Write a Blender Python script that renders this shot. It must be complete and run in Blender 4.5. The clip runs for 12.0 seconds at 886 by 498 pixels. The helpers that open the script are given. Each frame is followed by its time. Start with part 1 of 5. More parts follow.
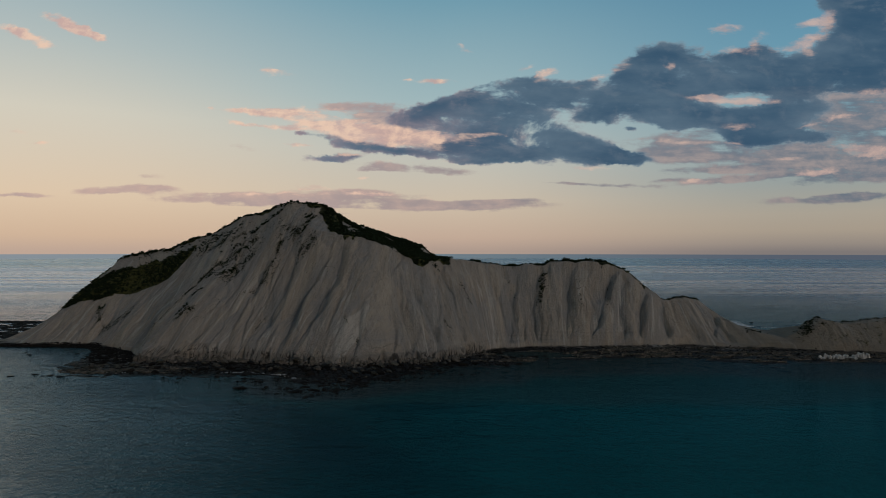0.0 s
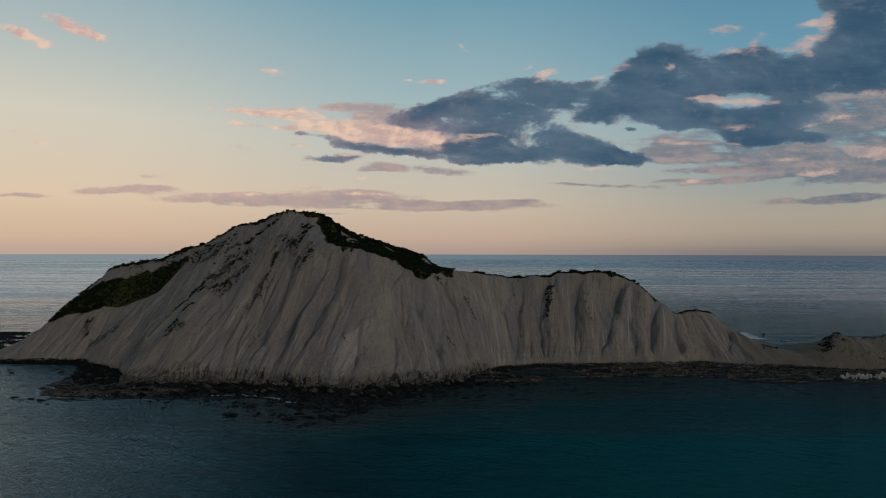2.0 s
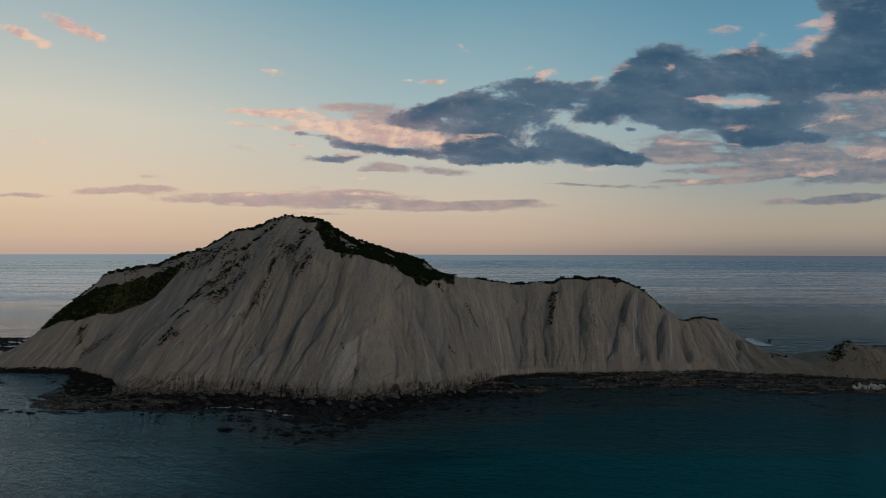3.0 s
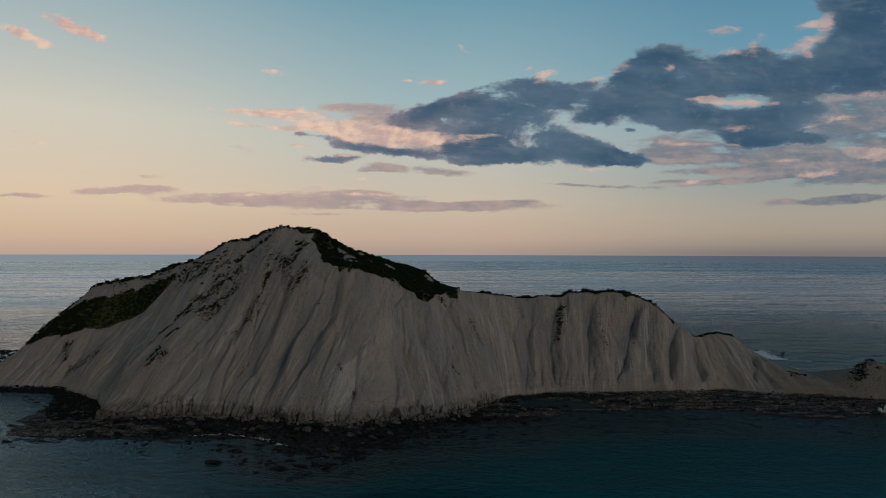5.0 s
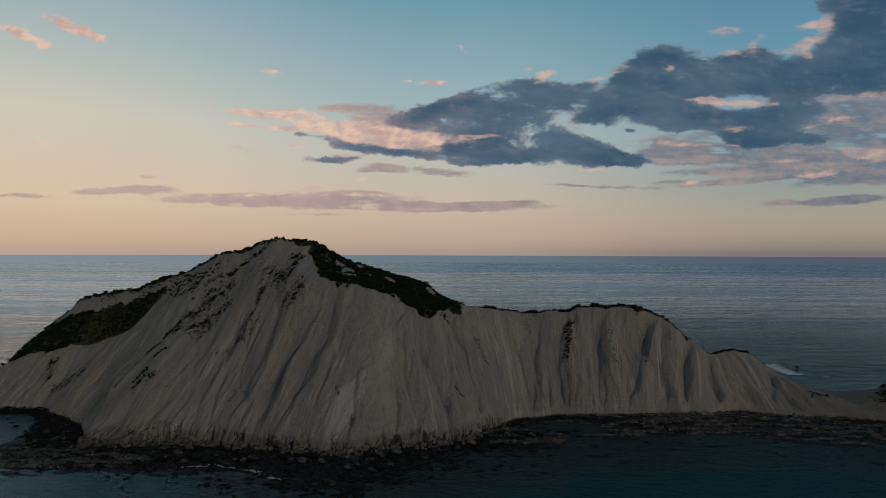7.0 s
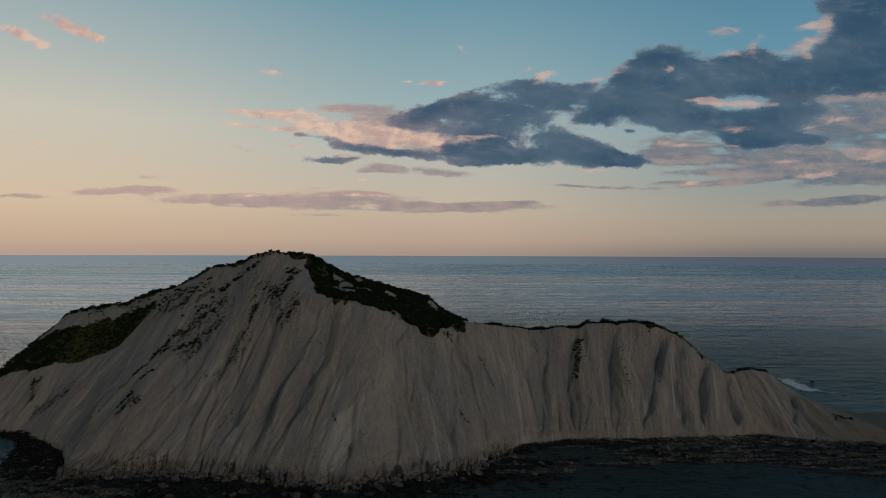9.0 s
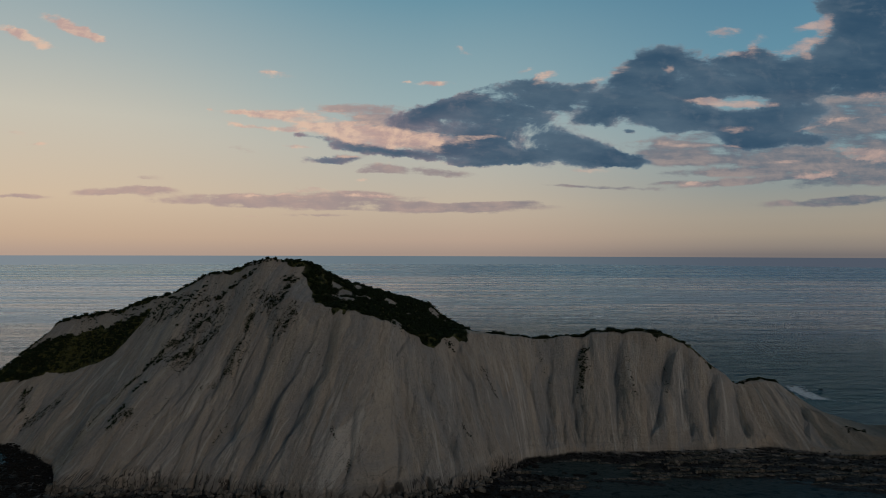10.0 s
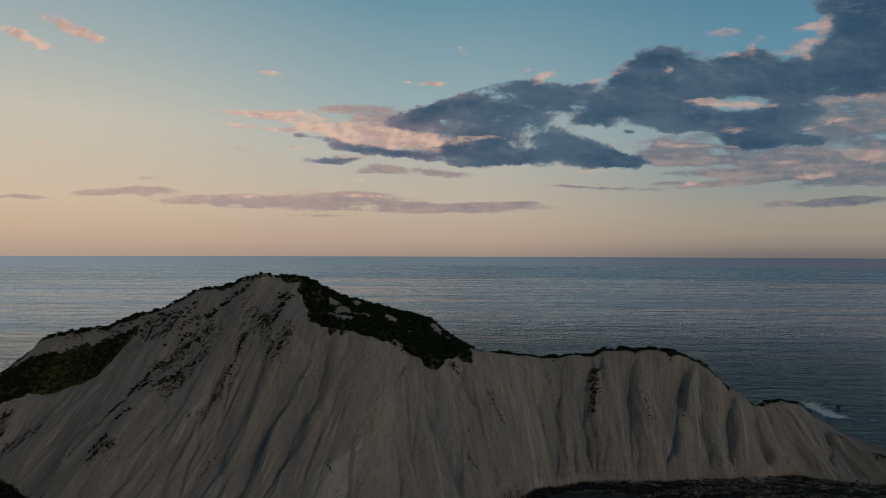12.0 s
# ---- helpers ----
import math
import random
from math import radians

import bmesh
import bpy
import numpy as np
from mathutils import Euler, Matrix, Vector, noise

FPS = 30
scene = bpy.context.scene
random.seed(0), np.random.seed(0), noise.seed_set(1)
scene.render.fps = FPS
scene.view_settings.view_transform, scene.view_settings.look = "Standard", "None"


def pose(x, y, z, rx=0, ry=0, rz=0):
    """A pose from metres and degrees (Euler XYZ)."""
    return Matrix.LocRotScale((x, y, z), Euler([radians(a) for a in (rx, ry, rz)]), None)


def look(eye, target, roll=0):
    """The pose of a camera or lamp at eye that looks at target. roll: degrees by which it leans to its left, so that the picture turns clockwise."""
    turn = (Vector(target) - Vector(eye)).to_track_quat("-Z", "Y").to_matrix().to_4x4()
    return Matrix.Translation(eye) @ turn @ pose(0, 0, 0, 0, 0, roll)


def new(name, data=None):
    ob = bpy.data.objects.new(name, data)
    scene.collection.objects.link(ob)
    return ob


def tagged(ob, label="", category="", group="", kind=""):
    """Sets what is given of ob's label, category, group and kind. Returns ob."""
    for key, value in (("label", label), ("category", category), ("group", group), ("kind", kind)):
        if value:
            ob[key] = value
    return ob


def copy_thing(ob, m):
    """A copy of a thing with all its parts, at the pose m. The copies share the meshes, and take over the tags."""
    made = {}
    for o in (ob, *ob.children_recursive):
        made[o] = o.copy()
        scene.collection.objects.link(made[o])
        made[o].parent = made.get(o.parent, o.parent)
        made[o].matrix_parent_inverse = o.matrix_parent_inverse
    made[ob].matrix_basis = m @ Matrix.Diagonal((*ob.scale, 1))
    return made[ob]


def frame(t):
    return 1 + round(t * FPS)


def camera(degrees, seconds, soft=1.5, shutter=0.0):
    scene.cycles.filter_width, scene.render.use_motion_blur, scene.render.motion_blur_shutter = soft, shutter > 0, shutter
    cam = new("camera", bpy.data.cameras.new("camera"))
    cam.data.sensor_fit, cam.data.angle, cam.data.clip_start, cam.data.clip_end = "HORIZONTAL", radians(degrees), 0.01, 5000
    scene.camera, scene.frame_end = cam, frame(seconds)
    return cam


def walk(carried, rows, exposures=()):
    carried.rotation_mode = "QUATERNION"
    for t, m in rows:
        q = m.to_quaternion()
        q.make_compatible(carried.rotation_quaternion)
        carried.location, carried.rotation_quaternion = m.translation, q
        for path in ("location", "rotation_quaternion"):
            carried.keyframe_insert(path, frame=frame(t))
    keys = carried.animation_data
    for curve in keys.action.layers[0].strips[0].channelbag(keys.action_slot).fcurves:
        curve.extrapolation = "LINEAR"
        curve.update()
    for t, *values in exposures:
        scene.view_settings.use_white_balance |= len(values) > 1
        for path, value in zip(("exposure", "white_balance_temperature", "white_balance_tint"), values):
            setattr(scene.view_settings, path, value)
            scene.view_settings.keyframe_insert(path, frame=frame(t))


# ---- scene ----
# The camera: a drone that flies on and climbs at an even pace.
cam = camera(72.0, 12.0, soft=0.45)
PATH = [  # seconds, eye, yaw, pitch and roll in thousandths of a radian
    (0.0, (-0.03, -4.64, 53.96), 0.4, 4.1, 0.9),
    (1.5, (-1.22, 6.40, 58.75), 0.1, 4.6, 1.5),
    (3.0, (-2.42, 17.49, 63.58), -0.2, 5.0, 2.0),
    (4.5, (-3.61, 28.64, 68.43), -0.6, 5.5, 2.5),
    (6.0, (-4.80, 39.83, 73.30), -0.9, 6.0, 2.8),
    (7.5, (-6.00, 51.08, 78.20), -1.2, 6.6, 3.1),
    (9.0, (-7.19, 62.38, 83.13), -1.6, 7.1, 3.2),
    (10.5, (-8.39, 73.73, 88.08), -1.9, 7.7, 3.2),
    (12.0, (-9.58, 85.13, 93.06), -2.3, 8.2, 3.2),
]


def flight(eye, yaw, pitch, roll):
    target = Vector(eye) + Vector((-yaw, 1000.0, pitch))
    return look(eye, target, math.degrees(roll / 1000))


walk(cam, [(t, flight(e, a, b, c)) for t, e, a, b, c in PATH], exposures=[(0.0, -0.08), (6.0, -0.12), (12.0, -0.30)])

# ---------------------------------------------------------------- sky and sun


def lin(r, g, b):
    return tuple(((c / 255 + 0.055) / 1.055) ** 2.4 if c > 10 else c / 255 / 12.92 for c in (r, g, b)) + (1.0,)


class Nodes:
    """Short ways to add nodes to one tree."""

    def __init__(self, tree):
        self.tree = tree
        tree.nodes.clear()

    def add(self, kind, **values):
        node = self.tree.nodes.new(kind)
        for key, value in values.items():
            setattr(node, key, value)
        return node

    def put(self, value, socket):
        if isinstance(value, bpy.types.NodeSocket):
            self.tree.links.new(value, socket)
        else:
            socket.default_value = value

    def math(self, op, a, b=0.0, c=0.0, clamp=False):
        node = self.add("ShaderNodeMath", operation=op, use_clamp=clamp)
        for value, socket in zip((a, b, c), node.inputs):
            self.put(value, socket)
        return node.outputs[0]

    def vec(self, op, a, b=None, scale=None):
        node = self.add("ShaderNodeVectorMath", operation=op)
        self.put(a, node.inputs[0])
        if b is not None:
            self.put(b, node.inputs[1])
        if scale is not None:
            self.put(scale, node.inputs["Scale"])
        return node.outputs["Value"] if op == "LENGTH" else node.outputs[0]

    def xyz(self, x, y, z):
        node = self.add("ShaderNodeCombineXYZ")
        for value, socket in zip((x, y, z), node.inputs):
            self.put(value, socket)
        return node.outputs[0]

    def split(self, v):
        node = self.add("ShaderNodeSeparateXYZ")
        self.put(v, node.inputs[0])
        return node.outputs

    def noise(self, v, scale, detail=4.0, rough=0.5, distort=0.0, colour=False):
        node = self.add("ShaderNodeTexNoise")
        for key, value in (("Vector", v), ("Scale", scale), ("Detail", detail), ("Roughness", rough), ("Distortion", distort)):
            self.put(value, node.inputs[key])
        return node.outputs["Color" if colour else "Fac"]

    def step(self, value, lo, hi, a=0.0, b=1.0):
        node = self.add("ShaderNodeMapRange", interpolation_type="SMOOTHSTEP")
        for v, key in ((value, "Value"), (lo, "From Min"), (hi, "From Max"), (a, "To Min"), (b, "To Max")):
            self.put(v, node.inputs[key])
        return node.outputs[0]

    def ramp(self, value, stops):
        node = self.add("ShaderNodeValToRGB")
        els = node.color_ramp.elements
        while len(els) < len(stops):
            els.new(0.5)
        for el, (at, colour) in zip(els, stops):
            el.position, el.color = at, colour
        self.put(value, node.inputs[0])
        return node.outputs[0]

    def mix(self, fac, a, b, kind="MIX"):
        node = self.add("ShaderNodeMix", data_type="RGBA", blend_type=kind)
        self.put(fac, node.inputs[0])
        self.put(a, node.inputs[6])
        self.put(b, node.inputs[7])
        return node.outputs[2]

    def bump(self, height, strength, distance, normal=None):
        node = self.add("ShaderNodeBump")
        self.put(height, node.inputs["Height"])
        node.inputs["Strength"].default_value = strength
        node.inputs["Distance"].default_value = distance
        if normal is not None:
            self.put(normal, node.inputs["Normal"])
        return node.outputs[0]


# Banks of cloud over the sea: eastward and upward slope of the line of sight, half length, half height, lean in degrees, weight.
SLATE_WEST = [
    (0.122, 0.2668, 0.0612, 0.0245, 6, 1.20),
    (0.071, 0.2527, 0.0556, 0.0222, 12, 1.10),
    (0.016, 0.2387, 0.0500, 0.0156, 14, 0.80),
    (-0.040, 0.2293, 0.0500, 0.0133, 8, 0.55),
    (0.136, 0.2390, 0.0445, 0.0245, 0, 1.10),
    (0.090, 0.2250, 0.0556, 0.0178, 0, 1.00),
    (-0.058, 0.2060, 0.0245, 0.0078, -15, 0.45),
    (0.164, 0.1724, 0.0667, 0.0222, -3, 1.20),
    (0.108, 0.1722, 0.0667, 0.0189, 0, 0.80),
    (0.201, 0.1836, 0.0500, 0.0156, -3, 1.00),
    (0.257, 0.1606, 0.0500, 0.0156, -6, 1.20),
    (0.303, 0.1552, 0.0389, 0.0122, -5, 1.10),
    (0.062, 0.1665, 0.0667, 0.0122, 0, 0.50),
    (-0.021, 0.1561, 0.0890, 0.0078, -8, 0.55),
    (-0.086, 0.1661, 0.0667, 0.0078, -10, 0.60),
    (-0.142, 0.1799, 0.0389, 0.0067, -10, 0.45),
]
SLATE_SMALL = [
    (0.132, 0.2094, 0.0400, 0.0133, 0, 0.55),
    (0.006, 0.2183, 0.0500, 0.0111, 0, 0.55),
    (0.062, 0.1943, 0.0834, 0.0245, 0, 0.75),
    (-0.012, 0.2062, 0.0778, 0.0178, -6, 0.45),
    (0.016, 0.1720, 0.0667, 0.0133, 0, 0.50),
    (0.081, 0.1490, 0.0556, 0.0044, 0, 0.60),
    (-0.188, 0.1538, 0.0467, 0.0078, 2, 0.80),
    (-0.233, 0.1944, 0.0178, 0.0100, 0, 0.65),
    (-0.202, 0.1908, 0.0278, 0.0056, -5, 0.40),
    (-0.165, 0.1779, 0.0222, 0.0056, 0, 0.30),
    (-0.133, 0.1688, 0.0200, 0.0039, -8, 0.50),
    (0.187, 0.2577, 0.0289, 0.0167, 0, 0.70),
    (0.212, 0.2624, 0.0289, 0.0133, 0, 0.60),
    (0.201, 0.2429, 0.0222, 0.0089, 0, 0.50),
    (0.234, 0.2764, 0.0200, 0.0067, 10, 0.50),
    (0.306, 0.2024, 0.0145, 0.0044, 0, 0.65),
    (0.323, 0.1932, 0.0156, 0.0067, -40, 0.40),
]
SLATE_EAST = [
    (0.238, 0.2208, 0.0267, 0.0133, 0, 0.95),
    (0.271, 0.2468, 0.0400, 0.0278, 10, 1.00),
    (0.322, 0.2766, 0.0556, 0.0423, 15, 1.10),
    (0.368, 0.2489, 0.0556, 0.0311, 0, 1.10),
    (0.340, 0.3063, 0.0389, 0.0222, 20, 1.00),
    (0.400, 0.2907, 0.0500, 0.0367, 0, 1.00),
    (0.368, 0.2230, 0.0334, 0.0111, -10, 0.90),
    (0.414, 0.2166, 0.0667, 0.0122, 0, 1.00),
    (0.470, 0.3030, 0.0667, 0.0267, 5, 1.10),
    (0.535, 0.3069, 0.0612, 0.0267, 8, 1.10),
    (0.488, 0.2752, 0.0778, 0.0145, 0, 1.00),
    (0.507, 0.2243, 0.1001, 0.0156, 3, 1.00),
    (0.581, 0.2356, 0.0612, 0.0222, 8, 0.80),
    (0.544, 0.1938, 0.0778, 0.0167, 0, 1.15),
    (0.498, 0.1881, 0.0389, 0.0122, 0, 0.90),
]
SLATE_HIGH = [
    (0.609, 0.1894, 0.0445, 0.0100, -5, 0.60),
    (0.512, 0.3309, 0.0278, 0.0078, 0, 0.60),
    (0.664, 0.3035, 0.0667, 0.0356, 0, 1.10),
    (0.720, 0.3333, 0.0667, 0.0645, 0, 1.20),
    (0.660, 0.3378, 0.0356, 0.0311, 40, 0.90),
    (0.692, 0.3907, 0.0556, 0.0278, 0, 0.90),
    (0.664, 0.4092, 0.0445, 0.0133, 0, 0.70),
    (0.637, 0.2794, 0.0556, 0.0145, 0, 1.00),
    (0.720, 0.2796, 0.0445, 0.0111, 0, 0.90),
    (0.590, 0.2681, 0.0334, 0.0089, 10, 0.60),
    # these three lie above the view, added to darken the eastern water
    (0.506, 0.5890, 0.2410, 0.0750, 6, 1.00),
    (0.682, 0.5890, 0.2780, 0.1170, 0, 1.20),
    (0.339, 0.6540, 0.2040, 0.0640, 10, 0.90),
]
MAUVE_EAST = [
    (0.646, 0.2479, 0.1151, 0.0256, 0, 0.95),
    (0.664, 0.2081, 0.1023, 0.0256, 5, 1.00),
    (0.720, 0.1943, 0.0767, 0.0230, 0, 0.90),
    (0.433, 0.1657, 0.1407, 0.0141, -2, 1.10),
    (0.386, 0.1600, 0.0767, 0.0115, 0, 0.90),
    (0.525, 0.1660, 0.1151, 0.0128, 0, 1.05),
    (0.618, 0.1523, 0.1151, 0.0141, 3, 1.00),
    (0.702, 0.1461, 0.0767, 0.0166, 0, 0.90),
    (0.433, 0.1935, 0.0767, 0.0141, 8, 0.80),
    (0.498, 0.1372, 0.1087, 0.0058, 4, 1.20),
    (0.507, 0.1214, 0.0959, 0.0051, 5, 1.15),
    (0.609, 0.1143, 0.0537, 0.0102, 3, 1.20),
    (0.664, 0.1256, 0.0639, 0.0077, 0, 0.95),
    (0.706, 0.1220, 0.0384, 0.0077, 0, 0.80),
    (0.664, 0.0894, 0.1023, 0.0070, 3, 1.35),
    (0.637, 0.0857, 0.0537, 0.0051, 3, 0.90),
]
MAUVE_MIDDLE = [
    (0.377, 0.1350, 0.0389, 0.0044, 3, 0.70),
    (0.284, 0.1088, 0.0667, 0.0033, -2, 0.90),
    (0.368, 0.1173, 0.0423, 0.0033, 3, 0.70),
    (0.201, 0.1122, 0.0445, 0.0028, -3, 0.70),
    (-0.114, 0.2198, 0.0778, 0.0167, -10, 0.80),
    (-0.021, 0.1969, 0.0890, 0.0245, -5, 1.00),
    (0.062, 0.1971, 0.0778, 0.0222, 0, 1.00),
    (0.090, 0.1833, 0.0667, 0.0167, 0, 0.90),
    (0.006, 0.1719, 0.0778, 0.0156, -3, 0.90),
    (-0.086, 0.2384, 0.0667, 0.0089, 2, 0.70),
    (-0.170, 0.2382, 0.0334, 0.0056, 0, 0.60),
    (-0.077, 0.1393, 0.0801, 0.0078, -3, 1.05),
    (-0.021, 0.1311, 0.0667, 0.0050, -2, 0.95),
    (-0.123, 0.1354, 0.0267, 0.0050, 0, 0.80),
]
MAUVE_LOW = [
    (-0.281, 0.0924, 0.1325, 0.0051, 0, 0.75),
    (-0.151, 0.0974, 0.0816, 0.0046, -2, 0.75),
    (-0.355, 0.0820, 0.1121, 0.0056, -1, 0.95),
    (-0.327, 0.0765, 0.0428, 0.0051, 0, 0.95),
    (-0.151, 0.0788, 0.0938, 0.0087, -1, 1.15),
    (-0.040, 0.0745, 0.1223, 0.0076, -1, 1.25),
    (0.062, 0.0785, 0.0918, 0.0051, 0, 1.05),
    (0.127, 0.0842, 0.0428, 0.0031, 3, 0.70),
    (-0.207, 0.0879, 0.1223, 0.0046, 0, 0.85),
    (-0.531, 0.1000, 0.0530, 0.0076, 3, 0.95),
    (-0.485, 0.1048, 0.0428, 0.0041, -4, 0.70),
    (-0.568, 0.0971, 0.0326, 0.0041, 0, 0.65),
    (-0.499, 0.1223, 0.0326, 0.0051, 0, 0.45),
    (-0.698, 0.0921, 0.0428, 0.0041, 0, 0.85),
    (-0.327, 0.1710, 0.0357, 0.0071, 0, 0.40),
    (-0.193, 0.0620, 0.0530, 0.0025, 0, 0.65),
]
PINK_WEST = [
    (-0.336, 0.2321, 0.0289, 0.0044, 0, 0.85),
    (-0.290, 0.2286, 0.0445, 0.0067, -5, 1.00),
    (-0.235, 0.2213, 0.0500, 0.0089, -6, 1.10),
    (-0.188, 0.2122, 0.0445, 0.0133, -14, 1.20),
    (-0.142, 0.1993, 0.0500, 0.0145, -14, 1.20),
    (-0.086, 0.1902, 0.0445, 0.0145, -8, 1.20),
    (-0.035, 0.1829, 0.0334, 0.0089, -3, 1.10),
    (0.016, 0.1822, 0.0445, 0.0056, -4, 0.75),
    (0.067, 0.1897, 0.0445, 0.0039, 0, 0.55),
    (-0.017, 0.1858, 0.0156, 0.0067, 0, 0.60),
    (-0.160, 0.2317, 0.0467, 0.0056, 0, 0.60),
    (-0.123, 0.2263, 0.0445, 0.0067, -10, 0.30),
    (-0.336, 0.2108, 0.0222, 0.0044, -15, 0.70),
    (-0.290, 0.2045, 0.0400, 0.0044, -3, 0.85),
    (-0.244, 0.2037, 0.0278, 0.0044, 0, 0.60),
    (-0.003, 0.1663, 0.0334, 0.0067, 0, 0.40),
    (-0.244, 0.1731, 0.0289, 0.0033, -6, 0.80),
    (-0.160, 0.1594, 0.0222, 0.0033, -4, 0.75),
]
PINK_LOW = [
    (-0.281, 0.2944, 0.0278, 0.0089, -3, 1.10),
    (0.081, 0.1925, 0.0389, 0.0067, 0, 0.45),
    (-0.058, 0.1477, 0.0690, 0.0044, -2, 0.70),
    (-0.133, 0.1215, 0.0289, 0.0033, 0, 0.50),
    (-0.207, 0.1037, 0.0467, 0.0044, -2, 0.70),
    (-0.123, 0.0946, 0.0690, 0.0033, -1, 0.70),
    (-0.281, 0.0942, 0.0690, 0.0033, 0, 0.60),
    (-0.021, 0.0857, 0.0690, 0.0033, 0, 0.50),
    (-0.012, 0.2785, 0.0278, 0.0039, 2, 0.85),
    (-0.380, 0.2376, 0.0067, 0.0033, 0, 0.80),
    (-0.061, 0.2820, 0.0067, 0.0033, 0, 0.50),
    (-0.318, 0.0589, 0.0356, 0.0022, 0, 0.40),
]
PINK_EAST = [
    (0.702, 0.1646, 0.0467, 0.0100, -6, 1.30),
    (0.683, 0.1692, 0.0222, 0.0078, -10, 0.80),
    (0.479, 0.2483, 0.0623, 0.0067, -3, 0.85),
    (0.512, 0.2438, 0.0278, 0.0044, 0, 0.90),
    (0.433, 0.2538, 0.0200, 0.0044, 0, 0.60),
    (0.210, 0.2856, 0.0356, 0.0089, 10, 0.60),
    (0.169, 0.2919, 0.0222, 0.0078, 25, 0.85),
    (0.266, 0.2904, 0.0356, 0.0078, 22, 0.85),
    (0.373, 0.3083, 0.0111, 0.0078, 50, 0.85),
    (0.294, 0.2765, 0.0122, 0.0039, 20, 0.80),
    (0.275, 0.1356, 0.0801, 0.0056, -1, 0.85),
    (0.414, 0.1138, 0.0222, 0.0039, 0, 0.90),
    (0.618, 0.1310, 0.0356, 0.0067, 5, 0.85),
    (0.595, 0.1272, 0.0467, 0.0044, 6, 0.75),
    (0.257, 0.1105, 0.0690, 0.0044, -2, 0.55),
    (0.386, 0.1795, 0.0667, 0.0044, 0, 0.60),
]
PINK_STREAKS = [
    (0.470, 0.1769, 0.0578, 0.0033, 0, 0.60),
    (0.488, 0.2076, 0.0267, 0.0067, 8, 0.70),
    (0.609, 0.2107, 0.0356, 0.0033, 15, 0.70),
    (0.664, 0.2238, 0.0467, 0.0056, 6, 0.65),
    (0.711, 0.2638, 0.0467, 0.0067, 4, 0.50),
    (0.646, 0.1737, 0.0445, 0.0044, 5, 0.50),
    (0.572, 0.1550, 0.0556, 0.0033, 4, 0.50),
    (0.692, 0.1942, 0.0445, 0.0044, 4, 0.50),
]
PINK_HIGH = [
    (-0.678, 0.3517, 0.0423, 0.0089, -17, 1.05),
    (-0.698, 0.3600, 0.0222, 0.0056, -20, 0.80),
    (-0.647, 0.3388, 0.0200, 0.0044, -5, 0.65),
    (-0.610, 0.3676, 0.0389, 0.0078, -22, 0.95),
    (-0.582, 0.3556, 0.0289, 0.0067, -20, 0.95),
    (-0.647, 0.3879, 0.0111, 0.0044, 0, 0.50),
    (-0.614, 0.3379, 0.0089, 0.0044, 0, 0.60),
    (-0.561, 0.3511, 0.0089, 0.0039, -20, 0.95),
    (-0.624, 0.3778, 0.0111, 0.0067, -60, 0.50),
    (0.459, 0.3669, 0.0222, 0.0122, 0, 1.10),
    (0.473, 0.3336, 0.0323, 0.0089, 3, 1.00),
    (0.629, 0.3794, 0.0145, 0.0100, 40, 1.05),
    (0.600, 0.3738, 0.0267, 0.0067, 10, 0.80),
    (0.600, 0.3497, 0.0467, 0.0100, 15, 0.90),
    (0.581, 0.3376, 0.0556, 0.0067, 12, 0.60),
    (0.600, 0.3256, 0.0111, 0.0145, 60, 0.60),
]
PINK_FAR = [
    (0.034, 0.3342, 0.0167, 0.0067, -40, 0.55),
    (-0.707, 0.1977, 0.0267, 0.0056, -4, 0.60),
    (-0.665, 0.1775, 0.0245, 0.0044, 0, 0.50),
    (-0.514, 0.3345, 0.0089, 0.0044, 0, 0.50),
    (0.141, 0.3039, 0.0245, 0.0044, 20, 0.40),
    (0.516, 0.3495, 0.0178, 0.0111, 40, 0.50),
]

LANDWARD, OVERHEAD = 0.39, 0.85


